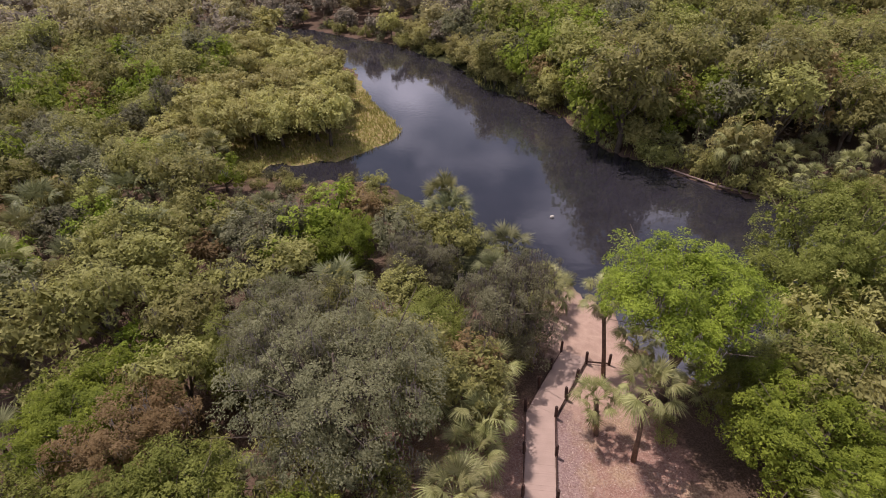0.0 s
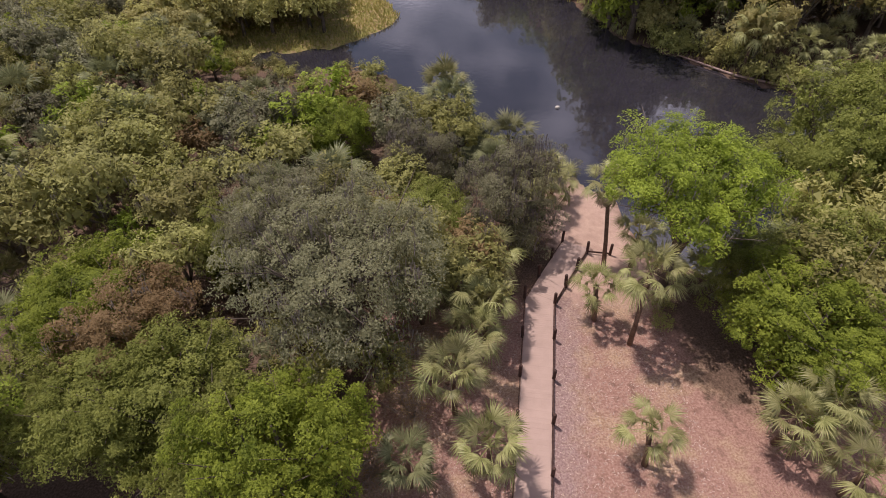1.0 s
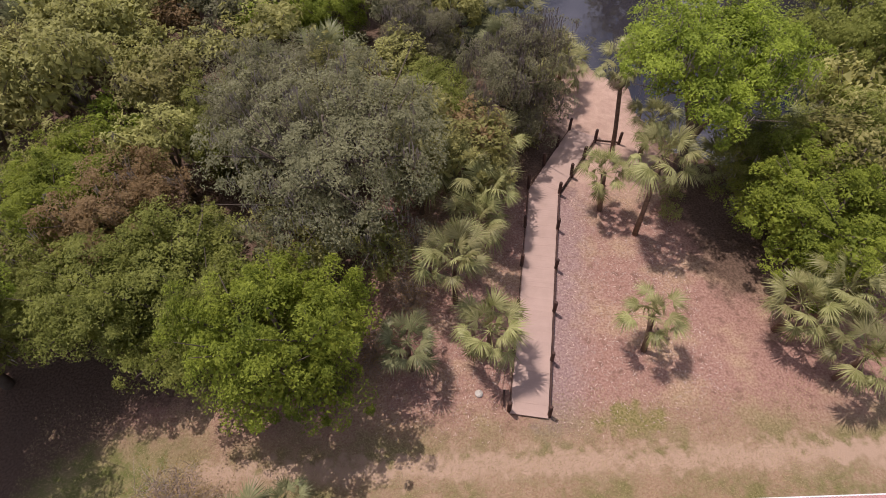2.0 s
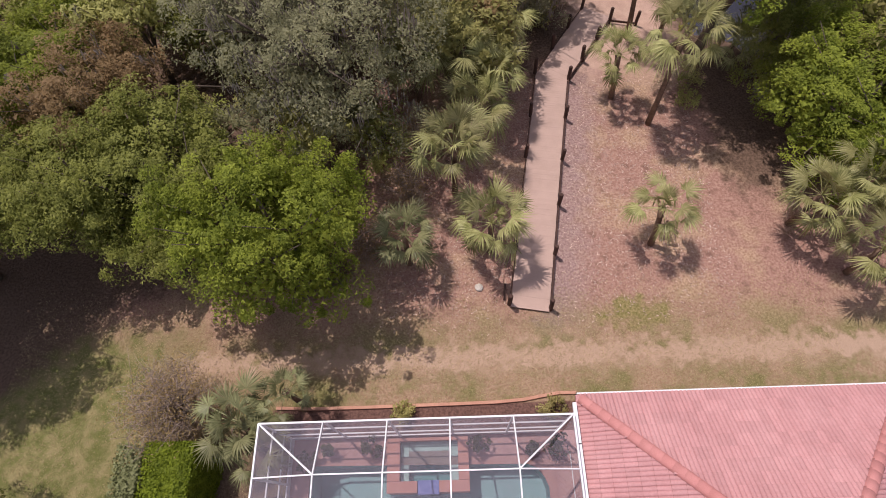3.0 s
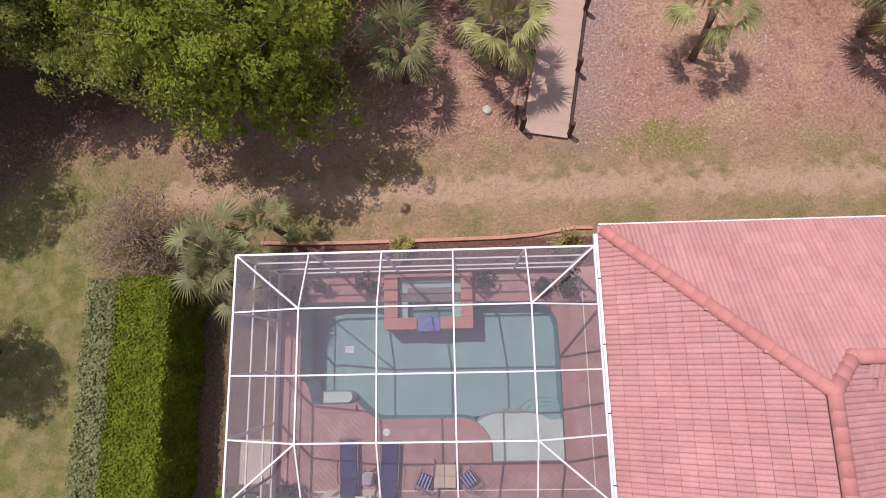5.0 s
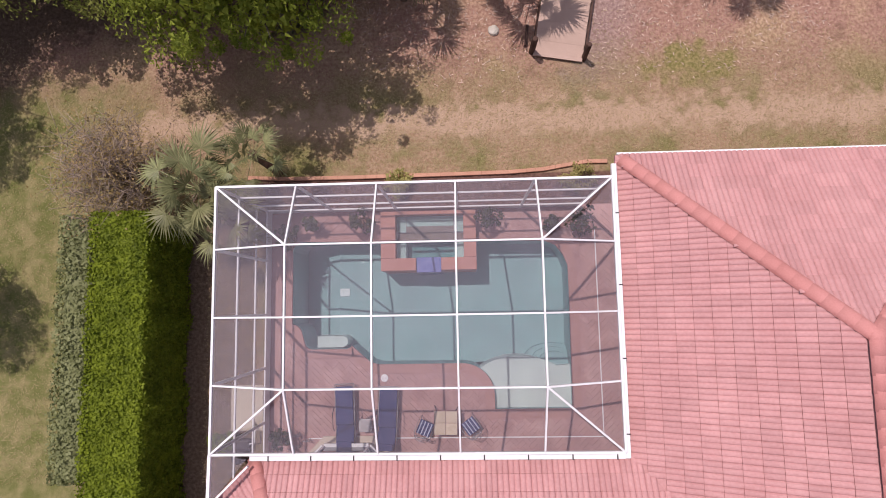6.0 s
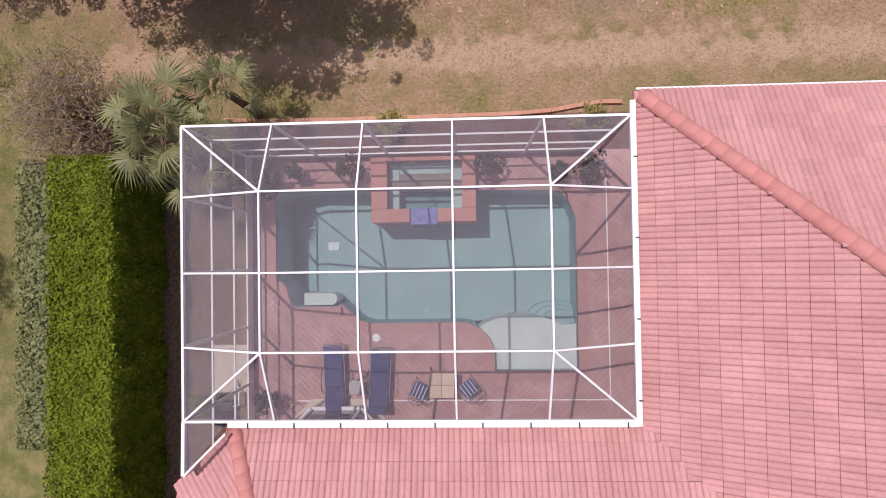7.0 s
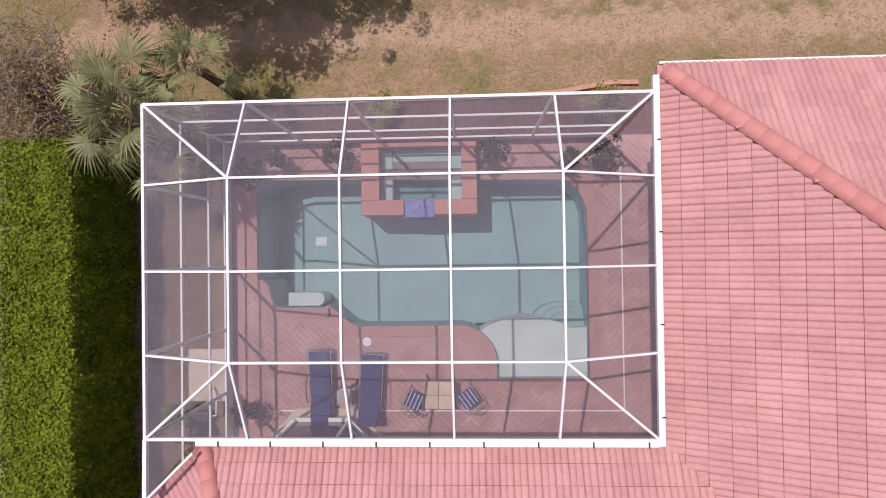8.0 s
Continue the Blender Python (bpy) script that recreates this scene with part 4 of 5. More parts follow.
def hedge(name, label, pts, half, top, leaf, seed, n, size):
    """A clipped hedge along a line: a dark core with leaves all over its sides and top."""
    rng = np.random.default_rng(seed)
    ob = thing(name, label, "hedge")
    (xa, ya), (xb, yb) = pts
    d = np.array((xb - xa, yb - ya))
    ln = np.linalg.norm(d)
    d = d / ln
    s = np.array((-d[1], d[0]))
    a3, b3 = (xa, ya, top / 2 - 0.08), (xb, yb, top / 2 - 0.08)
    part("core", bm_bar(a3, b3, half * 2 - 0.22, top - 0.14, bevel=0.05), leaf, ob)
    area = np.array([ln * half * 2, ln * top, ln * top, half * 2 * top, half * 2 * top])
    face = rng.choice(5, n, p=area / area.sum())
    u, v = rng.random(n), rng.random(n)
    wob = 0.07 * np.sin(u * ln * 2.1 + face) + 0.05 * np.sin(u * ln * 5.3 + 2 * face)
    along = np.where(face < 3, u * ln, np.where(face == 3, 0, ln))
    across = np.select([face == 0, face == 1, face == 2], [(v * 2 - 1) * half, half + wob, -half - wob], (u * 2 - 1) * half)
    z = np.where(face == 0, top + wob, v * top)
    p = np.stack([xa + d[0] * along + s[0] * across, ya + d[1] * along + s[1] * across, z], 1) + rng.normal(0, 0.035, (n, 3))
    f = np.zeros((n, 3))
    f[face == 0] = (0, 0, 1)
    f[face == 1] = (*s, 0.4)
    f[face == 2] = (*-s, 0.4)
    f[face == 3] = (*-d, 0.4)
    f[face == 4] = (*d, 0.4)
    child("foliage", quads_mesh("foliage", leaf_quads(rng, p, f, size, size * 0.7), leaf), ob)
    return ob


# templates stand far behind the camera and are taken away again after the copies are made
T = {}
T["bright"] = tree_template("oak_tree", "fresh green oak with dense leafy crown", "tree", 1, 4.4, 9.2, L_BRIGHT, 330, 135, 0.125, 0.54, lobes=15, low=1.9, inner=160)
T["bright2"] = tree_template("oak_tree", "yellow-green oak with loose spreading crown", "tree", 2, 4.2, 8.6, L_NEAROAK, 300, 130, 0.125, 0.53, lobes=15, low=1.9, inner=160)
T["grey"] = tree_template("live_oak", "grey-green live oak hung with moss", "tree", 3, 5.2, 11.0, L_GREY, 380, 120, 0.11, 0.56, moss=260, lobes=14, inner=60)
T["greyweep"] = tree_template("willow_tree", "grey weeping tree hung with moss", "tree", 4, 3.6, 8.0, L_GREY, 190, 120, 0.105, 0.5, moss=420, lobes=8, flat=0.95, inner=110)
T["brown"] = tree_template("oak_tree", "russet-leaved oak with thin crown", "tree", 5, 3.3, 6.6, L_BROWN, 170, 120, 0.11, 0.5, moss=40, inner=130)
T["tall"] = tree_template("oak_tree", "tall fresh green oak leaning over the water", "tree", 8, 4.2, 11.4, L_BRIGHT, 300, 130, 0.125, 0.56, moss=130, lobes=13, low=1.35, inner=150)
T["oak"] = tree_template("oak_tree", "mid-green oak with rounded crown", "tree", 6, 4.0, 8.4, L_NEAROAK, 210, 130, 0.125, 0.55, moss=40, lobes=10, inner=130)
M = {}
for key, leaf, cat, lab, moss, r, h in (("oak", L_OAK, "oak_tree", "green oak in dense riverside woodland", 0, 3.2, 6.4), ("oakb", L_OAK, "oak_tree", "dark green oak in riverside woodland", 14, 3.0, 7.0), ("bright", L_BRIGHT, "oak_tree", "fresh green oak in riverside woodland", 0, 3.0, 6.0), ("grey", L_GREY, "live_oak", "grey-green oak in riverside woodland", 30, 3.1, 6.6), ("willow", L_WILLOW, "willow_tree", "yellow-green willow on the marshy bank", 0, 2.7, 4.9), ("brown", L_BROWN, "oak_tree", "brownish thin oak in riverside woodland", 20, 2.8, 6.0)):
    M[key] = tree_template(cat, lab, "tree", 20 + len(M), r, h, leaf, 60, 37, 0.25, 0.62, moss=moss, lobes=7, inner=34)
M["shrub"] = tree_template("shrub", "low green undergrowth shrub", "shrub", 40, 1.9, 2.4, L_OAK, 36, 50, 0.17, 0.5, lobes=5, flat=0.9, inner=30)
M["shrubg"] = tree_template("shrub", "low grey-green undergrowth shrub", "shrub", 41, 1.8, 2.2, L_GREY, 36, 50, 0.17, 0.5, lobes=5, flat=0.9, inner=30)
M["palm"] = palm_template(50, L_PALM, 3.6, 1.35)
M["palmg"] = palm_template(51, L_PALMGREY, 3.0, 1.4, label="silvery cabbage palm among the trees")
M["palmlow"] = palm_template(52, L_PALM, 1.2, 1.4, label="low palmetto under the trees")

# trees near the lawn and the walk
NEAR_TREES = [
    ("bright", -7.2, 10.4, 0.84, 20, 1.18, ""), ("bright2", -12.2, 12.7, 0.92, 80, 1.0, ""), ("brown", -17.0, 18.2, 1.05, 0, 1.0, ""),
    ("grey", -5.7, 19.2, 1.02, 40, 1.0, ""), ("grey", -8.6, 23.5, 0.85, 200, 1.0, ""), ("greyweep", 4.3, 27.8, 1.0, 0, 1.0, ""),
    ("greyweep", -1.8, 35.0, 0.8, 90, 0.9, ""), ("bright", -8.5, 38.5, 0.66, 160, 0.95, ""), ("oak", -1.2, 27.5, 0.75, 30, 0.85, ""),
    ("tall", 13.8, 23.4, 1.08, 250, 0.95, ""), ("oak", 17.2, 21.3, 0.7, 120, 1.1, ""), ("bright", 18.6, 16.6, 0.98, 300, 0.7, "low fresh green oak beside the clearing"),
    ("bright2", 26.2, 30.0, 1.12, 10, 1.28, ""), ("oak", 22.8, 23.0, 0.9, 60, 0.95, ""), ("bright", -20.5, 20.5, 0.9, 100, 0.85, ""),
    ("bright2", -16.3, 13.8, 0.9, 240, 0.9, ""), ("oak", -13.3, 25.5, 0.9, 0, 0.9, ""), ("oak", -22.0, 13.5, 0.95, 70, 0.85, ""), ("oak", -17.9, 0.5, 0.46, 33, 1.35, "small mid-green oak on the side lawn"),
    # two oaks added out of view for the shade they cast on the lawn
    ("tall", -22.4, 11.0, 1.0, 10, 0.95, "tall unseen oak added to shade the lawn edge"), ("tall", -25.6, 7.6, 0.95, 80, 0.9, "tall unseen oak added to shade the lawn edge"),
]
for key, x, y, s, turn, high, lab in NEAR_TREES:
    place(T[key], x, y, s, turn, high, lab)

fan_palm(10.4, 25.2, 6.2, 1.15, L_PALM, 22, 1, (-0.5, 1.0), dead=5, label="tall cabbage palm beside the sandy landing")
fan_palm(10.2, 18.5, 5.5, 1.3, L_PALM, 24, 2, (0.2, 0.6))
fan_palm(8.6, 20.4, 2.9, 0.95, L_PALM, 20, 3, (-0.3, 0.2))
fan_palm(-0.1, 14.6, 4.6, 1.25, L_PALM, 21, 4, (0, -0.4))
fan_palm(1.4, 11.4, 2.6, 1.3, L_PALM, 20, 5, (0, 0.1))
fan_palm(9.0, 11.4, 2.6, 1.0, L_PALM, 18, 6, (-0.2, 0.5), dead=1, label="small cabbage palm with sparse green fronds")
fan_palm(-2.4, 10.9, 2.4, 1.1, L_PALMGREY, 20, 7, (0, 0.3), label="dull grey-green cabbage palm")
fan_palm(1.9, 19.4, 3.2, 1.3, L_PALM, 24, 8, (0, 0))
fan_palm(-0.3, 22.5, 3.8, 1.3, L_PALM, 24, 9, (0, 0))
fan_palm(1.0, 17.4, 3.2, 1.2, L_PALM, 19, 21, (0, 0))
fan_palm(2.4, 22.8, 3.4, 1.2, L_PALM, 19, 22, (0, 0))
fan_palm(0.3, 20.3, 4.2, 1.25, L_PALM, 19, 23, (0.2, 0))
fan_palm(15.6, 12.2, 2.6, 1.35, L_PALM, 20, 11, (0.1, 0), dead=4)
fan_palm(17.4, 9.6, 2.4, 1.2, L_PALM, 22, 12, (0, 0))
fan_palm(17.6, 12.6, 3.2, 1.2, L_PALM, 22, 13, (0, 0))
fan_palm(20.4, 22.4, 3.8, 1.35, L_PALMGREY, 24, 14, (0, 0))
fan_palm(12.3, 25.4, 3.0, 1.1, L_PALM, 20, 15, (0, 0))
fan_palm(-8.5, 3.5, 2.6, 1.08, L_PALMGREY, 18, 16, (0, 0), dead=1, label="silvery fan palm at the pool cage corner")
fan_palm(-6.9, 4.6, 2.4, 0.8, L_PALMGREY, 14, 17, (0, 0), dead=0, label="small silvery fan palm at the pool cage corner")
fan_palm(-7.8, 2.6, 2.2, 1.0, L_PALMGREY, 14, 18, (0, 0), dead=0, label="small silvery fan palm beside the pool cage")

hedge("hedge", "tall bright green clipped hedge", ((-10.88, 2.85), (-10.98, -9.0)), 0.9, 2.6, L_HEDGE, 60, 46000, 0.092)
hedge("hedge", "lower dusty grey-green hedge", ((-12.8, 2.9), (-12.8, -5.4)), 0.5, 1.9, L_HEDGEGREY, 61, 11000, 0.12)

# the wood: one plant after another on a loose grid, none on water, lawn, litter or walk
rng = np.random.default_rng(7)
CLEAR = [(-14.5, 11.5), (-19, 8.5), (-26, 4), (-40, -10), (40, -10), (40, 7), (20, 8), (16, 14), (15.5, 18), (15.5, 22), (14.5, 30), (11.5, 36), (9, 34), (6.5, 29), (3.6, 24), (2, 17), (-3, 12), (-4, 9)]
near_xy = np.array([(t[1], t[2]) for t in NEAR_TREES])
for gy in np.concatenate([np.arange(10, 84, 3.5), np.arange(84, 116, 4.6)]):
    for gx in np.arange(-66, 66, 3.5) if gy < 83 else np.arange(-110, 96, 4.6):
        x, y = gx + rng.uniform(-1.4, 1.4), gy + rng.uniform(-1.4, 1.4)
        r1, r2, r3, turn = rng.random(), rng.random(), rng.random(), rng.uniform(0, 360)
        if abs(x) > 8.5 + 0.88 * y or inside(np.array(x), np.array(y), CLEAR):
            continue
        d = float(shore(np.array(x), np.array(y)))
        if d < 0.6 or (d < 2.8 and 8 < x < 14 and y < 40):
            continue
        gap = np.min(np.hypot(near_xy[:, 0] - x, near_xy[:, 1] - y))
        island = y > 63 and x < -4
        if island and d < 4.0:
            continue
        if gap < 3.4:
            place(M["shrub" if r1 < 0.5 else "shrubg"], x, y, 0.7 + 0.4 * r2, turn)
            continue
        if island and x > -36:
            key = "willow"
        elif x < 8:
            key = "palm" if r1 < 0.13 else "palmg" if r1 < 0.3 else "palmlow" if r1 < 0.36 else "oak" if r1 < 0.56 else "grey" if r1 < 0.7 else "bright" if r1 < 0.8 else "shrub" if r1 < 0.88 else "brown" if r1 < 0.92 else "oakb"
        else:
            key = "palm" if r1 < 0.16 else "palmlow" if r1 < 0.26 else "oakb" if r1 < 0.46 else "bright" if r1 < 0.62 else "oak" if r1 < 0.8 else "brown" if r1 < 0.87 else "grey"
        if d < 2.2 and key not in ("palm", "palmlow"):
            key = "shrub" if r3 < 0.35 else "shrubg" if r3 < 0.5 else key
        big = 1.6 if x > 8 and y > 60 and d < 14 else 1.35 if y > 80 else 1.25 if x > 10 and y > 56 else 1.0
        if x > 20 and 44 < y < 62 and d < 7 and key not in ("palm", "palmlow"):
            key = "shrub" if r3 < 0.5 else "shrubg" if r3 < 0.8 else key
        if -8 < x < 8 and 30 < y <= 45:
            big = 0.7
        if -24 < x < 4 and 45 < y < 63:
            big, key = 0.75, "shrub" if r3 < 0.6 else "shrubg"
        place(M[key], x, y, (0.72 + 0.5 * r2) * (1.25 if key == "willow" else big if "palm" not in key else 1.0), turn, 0.85 + 0.35 * r3)

# low growth crowding both banks of the river
bank_rng = np.random.default_rng(77)
for line, step_m in ((FAR_BANK[1:12], 1.7), (NEAR_BANK[8:15], 2.0), (FAR_BANK[11:], 3.2)):
    for (xa, ya), (xb, yb) in zip(line, line[1:]):
        for i in range(int(math.hypot(xb - xa, yb - ya) / step_m)):
            u = (i + bank_rng.random()) * step_m / math.hypot(xb - xa, yb - ya)
            q, s, turn = bank_rng.random(), bank_rng.uniform(0.6, 1.25), bank_rng.uniform(0, 360)
            x, y = xa + (xb - xa) * u, ya + (yb - ya) * u
            # step inland, away from the water
            nx, ny = (yb - ya), -(xb - xa)
            k = bank_rng.uniform(0.8, 3.4) / math.hypot(nx, ny)
            x, y = x + nx * k, y + ny * k
            if float(shore(np.array(x), np.array(y))) < 0.5 or (x < 16 and y < 40):
                continue
            place(M["shrub" if q < 0.45 else "shrubg" if q < 0.62 else "palmlow" if q < 0.72 else "willow"], x, y, s, turn, bank_rng.uniform(0.9, 1.4))

# woods farther off
def far_wood(seed, name, leaf, spots):
    rng = np.random.default_rng(seed)
    allq = []
    for x, y in spots:
        near_bank = float(shore(np.array(x), np.array(y))) < 5
        r, h = (rng.uniform(2.2, 3.0), rng.uniform(3.5, 6.0)) if near_bank else (rng.uniform(3.2, 5.4), rng.uniform(6.0, 13.0))
        lb = [(x + a, y + b, c + float(ground_height(x, y)), s, t) for a, b, c, s, t in lobes_for(rng, r, h, 5)]
        p, f = crown_points(rng, lb, 34, 22, 1.15)
        allq += [leaf_tris(rng, p, f, 0.46, 0.36, 0.5), inner_leaves(rng, lb, 22, 1.5)]
    ob = new(name, tris_mesh(name, np.concatenate(allq), leaf))
    tagged(ob, "distant mixed woodland canopy", "woodland", kind="stuff")


spots = {0: [], 1: [], 2: []}
for gy in np.arange(116, 215, 6.8):
    for gx in np.arange(-170, 160, 6.8):
        x, y = gx + rng.uniform(-1.8, 1.8), gy + rng.uniform(-1.8, 1.8)
        q = rng.random()
        d = float(shore(np.array(x), np.array(y)))
        if -0.9 * y < x < 0.86 * y and d > (6.0 if x < -4 and y < 125 else 1.2):
            spots[1 if -34 < x < -4 and y < 122 and inside(np.array(x), np.array(y), [(-40, 60), (0, 60), (0, 130), (-40, 130)]) and x < -8 else 0 if q < 0.5 else 2].append((x, y))
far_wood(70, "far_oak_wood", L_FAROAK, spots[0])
far_wood(71, "far_willow_thicket", L_WILLOW, spots[1])
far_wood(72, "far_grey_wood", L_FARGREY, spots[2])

for t in (*T.values(), *M.values()):
    for o in (*t.children_recursive, t):
        bpy.data.objects.remove(o)


# ---------------------------------------------------------------- boardwalk
PLANK_Z = 0.12
WALK_A, WALK_B, WALK_C = Vector((3.02, 8.45)), Vector((5.5, 21.9)), Vector((8.85, 27.2))
boardwalk = thing("boardwalk", "tan plank boardwalk with dark timber posts", "boardwalk")
plank_mesh = bpy.data.meshes.new("plank")
bm = bm_box((1.72, 0.1455, 0.04), (0, 0, 0), 0.002)
bm.to_mesh(plank_mesh)
bm.free()
plank_mesh.materials.append(M_PLANK)
walk_rng = random.Random(5)
for a, b in ((WALK_A, WALK_B), (WALK_B, WALK_C)):
    d = b - a
    ang = math.degrees(math.atan2(d.y, d.x)) - 90
    n = int(d.length / 0.145)
    for i in range(n + 1):
        p = a + d * (i / n)
        ob = child("plank", plank_mesh, boardwalk)
        ob.matrix_basis = pose(p.x + walk_rng.uniform(-0.008, 0.008), p.y, float(ground_height(p.x, p.y)) + PLANK_Z + walk_rng.uniform(-0.002, 0.002), 0, 0, ang)
corner = WALK_B
part("corner_board", bm_box((1.75, 0.5, 0.03), (corner.x, corner.y, float(ground_height(corner.x, corner.y)) + PLANK_Z - 0.01), 0.005, Matrix.Rotation(radians(-21), 4, "Z")), M_PLANK, boardwalk)


def post_mesh():
    verts, faces = tube([(0, 0, -0.4), (0, 0, 0.5), (0.01, 0, 0.98), (0.01, 0, 1.02)], [0.1, 0.1, 0.098, 0.075], 9)
    return mesh_of("post", verts, faces, M_POST, False)


POST = post_mesh()
d1 = (WALK_B - WALK_A).normalized()
s1 = Vector((d1.y, -d1.x))
d2 = (WALK_C - WALK_B).normalized()
s2 = Vector((d2.y, -d2.x))
post_spots = {1: [], -1: []}
for side in (1, -1):
    for i in range(5):
        post_spots[side].append(WALK_A + d1 * (0.1 + 2.72 * i) + s1 * 0.92 * side)
    post_spots[side].append(WALK_B + (s1 + s2).normalized() * 0.95 * side + d1 * 0.2)
    for i in (1, 2, 3):
        post_spots[side].append(WALK_B + d2 * (2.05 * i) + s2 * 0.92 * side)
post_spots[1].append(Vector((11.2, 26.6)))
for side, pts in post_spots.items():
    for i, p in enumerate(pts):
        z = float(ground_height(p.x, p.y))
        ob = child("post", POST, boardwalk)
        ob.matrix_basis = pose(p.x, p.y, z, walk_rng.uniform(-3, 3), walk_rng.uniform(-3, 3), walk_rng.uniform(0, 90)) @ Matrix.Scale(walk_rng.uniform(0.95, 1.1), 4)
        if i + 1 < len(pts):
            q = pts[i + 1]
            w, lift = (0.06, 0.17) if side == 1 else (0.03, 0.12)
            part("edge_rail", bm_bar((p.x, p.y, z + lift), (q.x, q.y, float(ground_height(q.x, q.y)) + lift), w, w * 2, bevel=0.006), M_POST, boardwalk, "dark timber edge rail")
a, b = post_spots[1][0], post_spots[-1][0]
part("edge_rail", bm_bar((a.x, a.y, 0.07), (b.x, b.y, 0.07), 0.06, 0.10, bevel=0.01), M_POST, boardwalk, "dark timber edge rail")

# ---------------------------------------------------------------- planting bed and kerb
kerb = thing("kerb", "pink concrete garden kerb along the planting bed", "kerb")
line = [(-8.0, 4.42), (-6.5, 4.35), (-4.2, 4.34), (-2.6, 4.35), (-0.7, 4.36), (1.2, 4.38), (2.4, 4.45), (3.2, 4.58), (3.9, 4.68), (4.8, 4.66)]
fine = []
for (xa, ya), (xb, yb) in zip(line, line[1:]):
    fine += [(xa + (xb - xa) * t / 4, ya + (yb - ya) * t / 4) for t in range(4)]
for (xa, ya), (xb, yb) in zip(fine, fine[1:]):
    part("kerb_block", bm_bar((xa, ya, 0.03), (xb, yb, 0.03), 0.13, 0.16, bevel=0.012), M_CONCRETE, kerb)


def small_bush(name, label, x, y, r, h, leaf, seed, n=26, per=40, size=0.09):
    rng = np.random.default_rng(seed)
    z = float(ground_height(x, y))
    ob = thing(name, label, "shrub", at=(x, y, z))
    p, f = crown_points(rng, [(0, 0, h * 0.5, r * 0.8, h * 0.42), (r * 0.4, 0.1, h * 0.4, r * 0.5, h * 0.35), (-r * 0.4, -0.1, h * 0.4, r * 0.5, h * 0.35)], n, per, r * 0.34)
    child("foliage", quads_mesh("foliage", leaf_quads(rng, p, f, size, size * 0.6), leaf), ob)
    child("stem", tubes_mesh("stem", [([(0, 0, -0.05), (r * 0.3 * math.cos(a), r * 0.3 * math.sin(a), h * 0.6)], [0.02, 0.008]) for a in (0, 2, 4)], M_BARK, 5), ob, "", "stuff")
    return ob


small_bush("shrub", "small green shrub in the kerbed bed", -2.75, 4.02, 0.55, 0.75, L_WILLOW, 80)
small_bush("shrub", "small green shrub beside the house corner", 3.5, 4.08, 0.55, 0.85, L_WILLOW, 81)
small_bush("shrub", "small green shrub beside the pool cage", -8.6, -4.5, 0.45, 0.7, L_HEDGE, 82)
for i, (x, y, r) in enumerate(((12.4, 19.9, 0.8), (13.0, 21.3, 0.8))):
    small_bush("shrub", "low green shrub at the woodland edge", x, y, r, r * 1.3, L_OAK, 90 + i)


def twig_bush(name, label, x, y, r, h, seed, stems, leaf):
    """A dry bush: many bent bare twigs from one root, with a few brown leaves."""
    rng = np.random.default_rng(seed)
    ob = thing(name, label, "shrub", at=(x, y, float(ground_height(x, y))))
    runs, ends = [], []
    for i in range(stems):
        a, k = rng.uniform(0, 2 * math.pi), r * math.sqrt(rng.random())
        tip = np.array((math.cos(a) * k, math.sin(a) * k, h * (0.95 - 0.45 * (k / r) ** 2) * rng.uniform(0.8, 1.05)))
        mid = tip * (0.45, 0.45, 0.62) + rng.normal(0, 0.12, 3)
        runs.append(([(rng.normal(0, 0.1), rng.normal(0, 0.1), -0.1), mid, tip], [0.028, 0.016, 0.005]))
        for _ in range(7):
            t = rng.uniform(0.2, 1.0)
            b0 = mid + (tip - mid) * t
            b1 = b0 + rng.normal(0, 0.38, 3) * (1, 1, 0.6)
            runs.append(([b0, (b0 + b1) / 2 + rng.normal(0, 0.05, 3), b1], [0.011, 0.008, 0.004]))
            ends.append(b1)
    child("twigwork", tubes_mesh("twigwork", runs, M_TWIG, 3), ob, "bare grey-brown twigs", "stuff")
    p = np.repeat(np.array(ends), 3, 0) + rng.normal(0, 0.16, (len(ends) * 3, 3))
    child("foliage", quads_mesh("foliage", leaf_quads(rng, p, np.tile((0, 0, 1.0), (len(p), 1)), 0.085, 0.05), leaf), ob, "sparse brown leaves", "stuff")


twig_bush("dry_bush", "dry grey-brown bush with bare twigs", -11.7, 4.3, 2.1, 3.7, 85, 170, L_BROWN)
for i, (x, y, r, h) in enumerate(((37, 84, 4.5, 9.0), (38, 58, 2.6, 6.0), (-2.4, 14.6, 1.3, 2.4), (-4.2, 11.6, 1.4, 2.6), (0.6, 17.0, 1.0, 1.8), (3.0, 24.4, 1.2, 2.2), (-1.4, 17.8, 1.3, 2.4))):
    twig_bush("bare_bush", "leafless grey bush with tangled twigs", x, y, r, h, 100 + i, 60, L_BROWN)

# ---------------------------------------------------------------- patio furniture
def rod(name, pts, r, mat, parent, sides=6, label=""):
    return child(name, tubes_mesh(name, [(pts, [r] * len(pts))], mat, sides), parent, label)


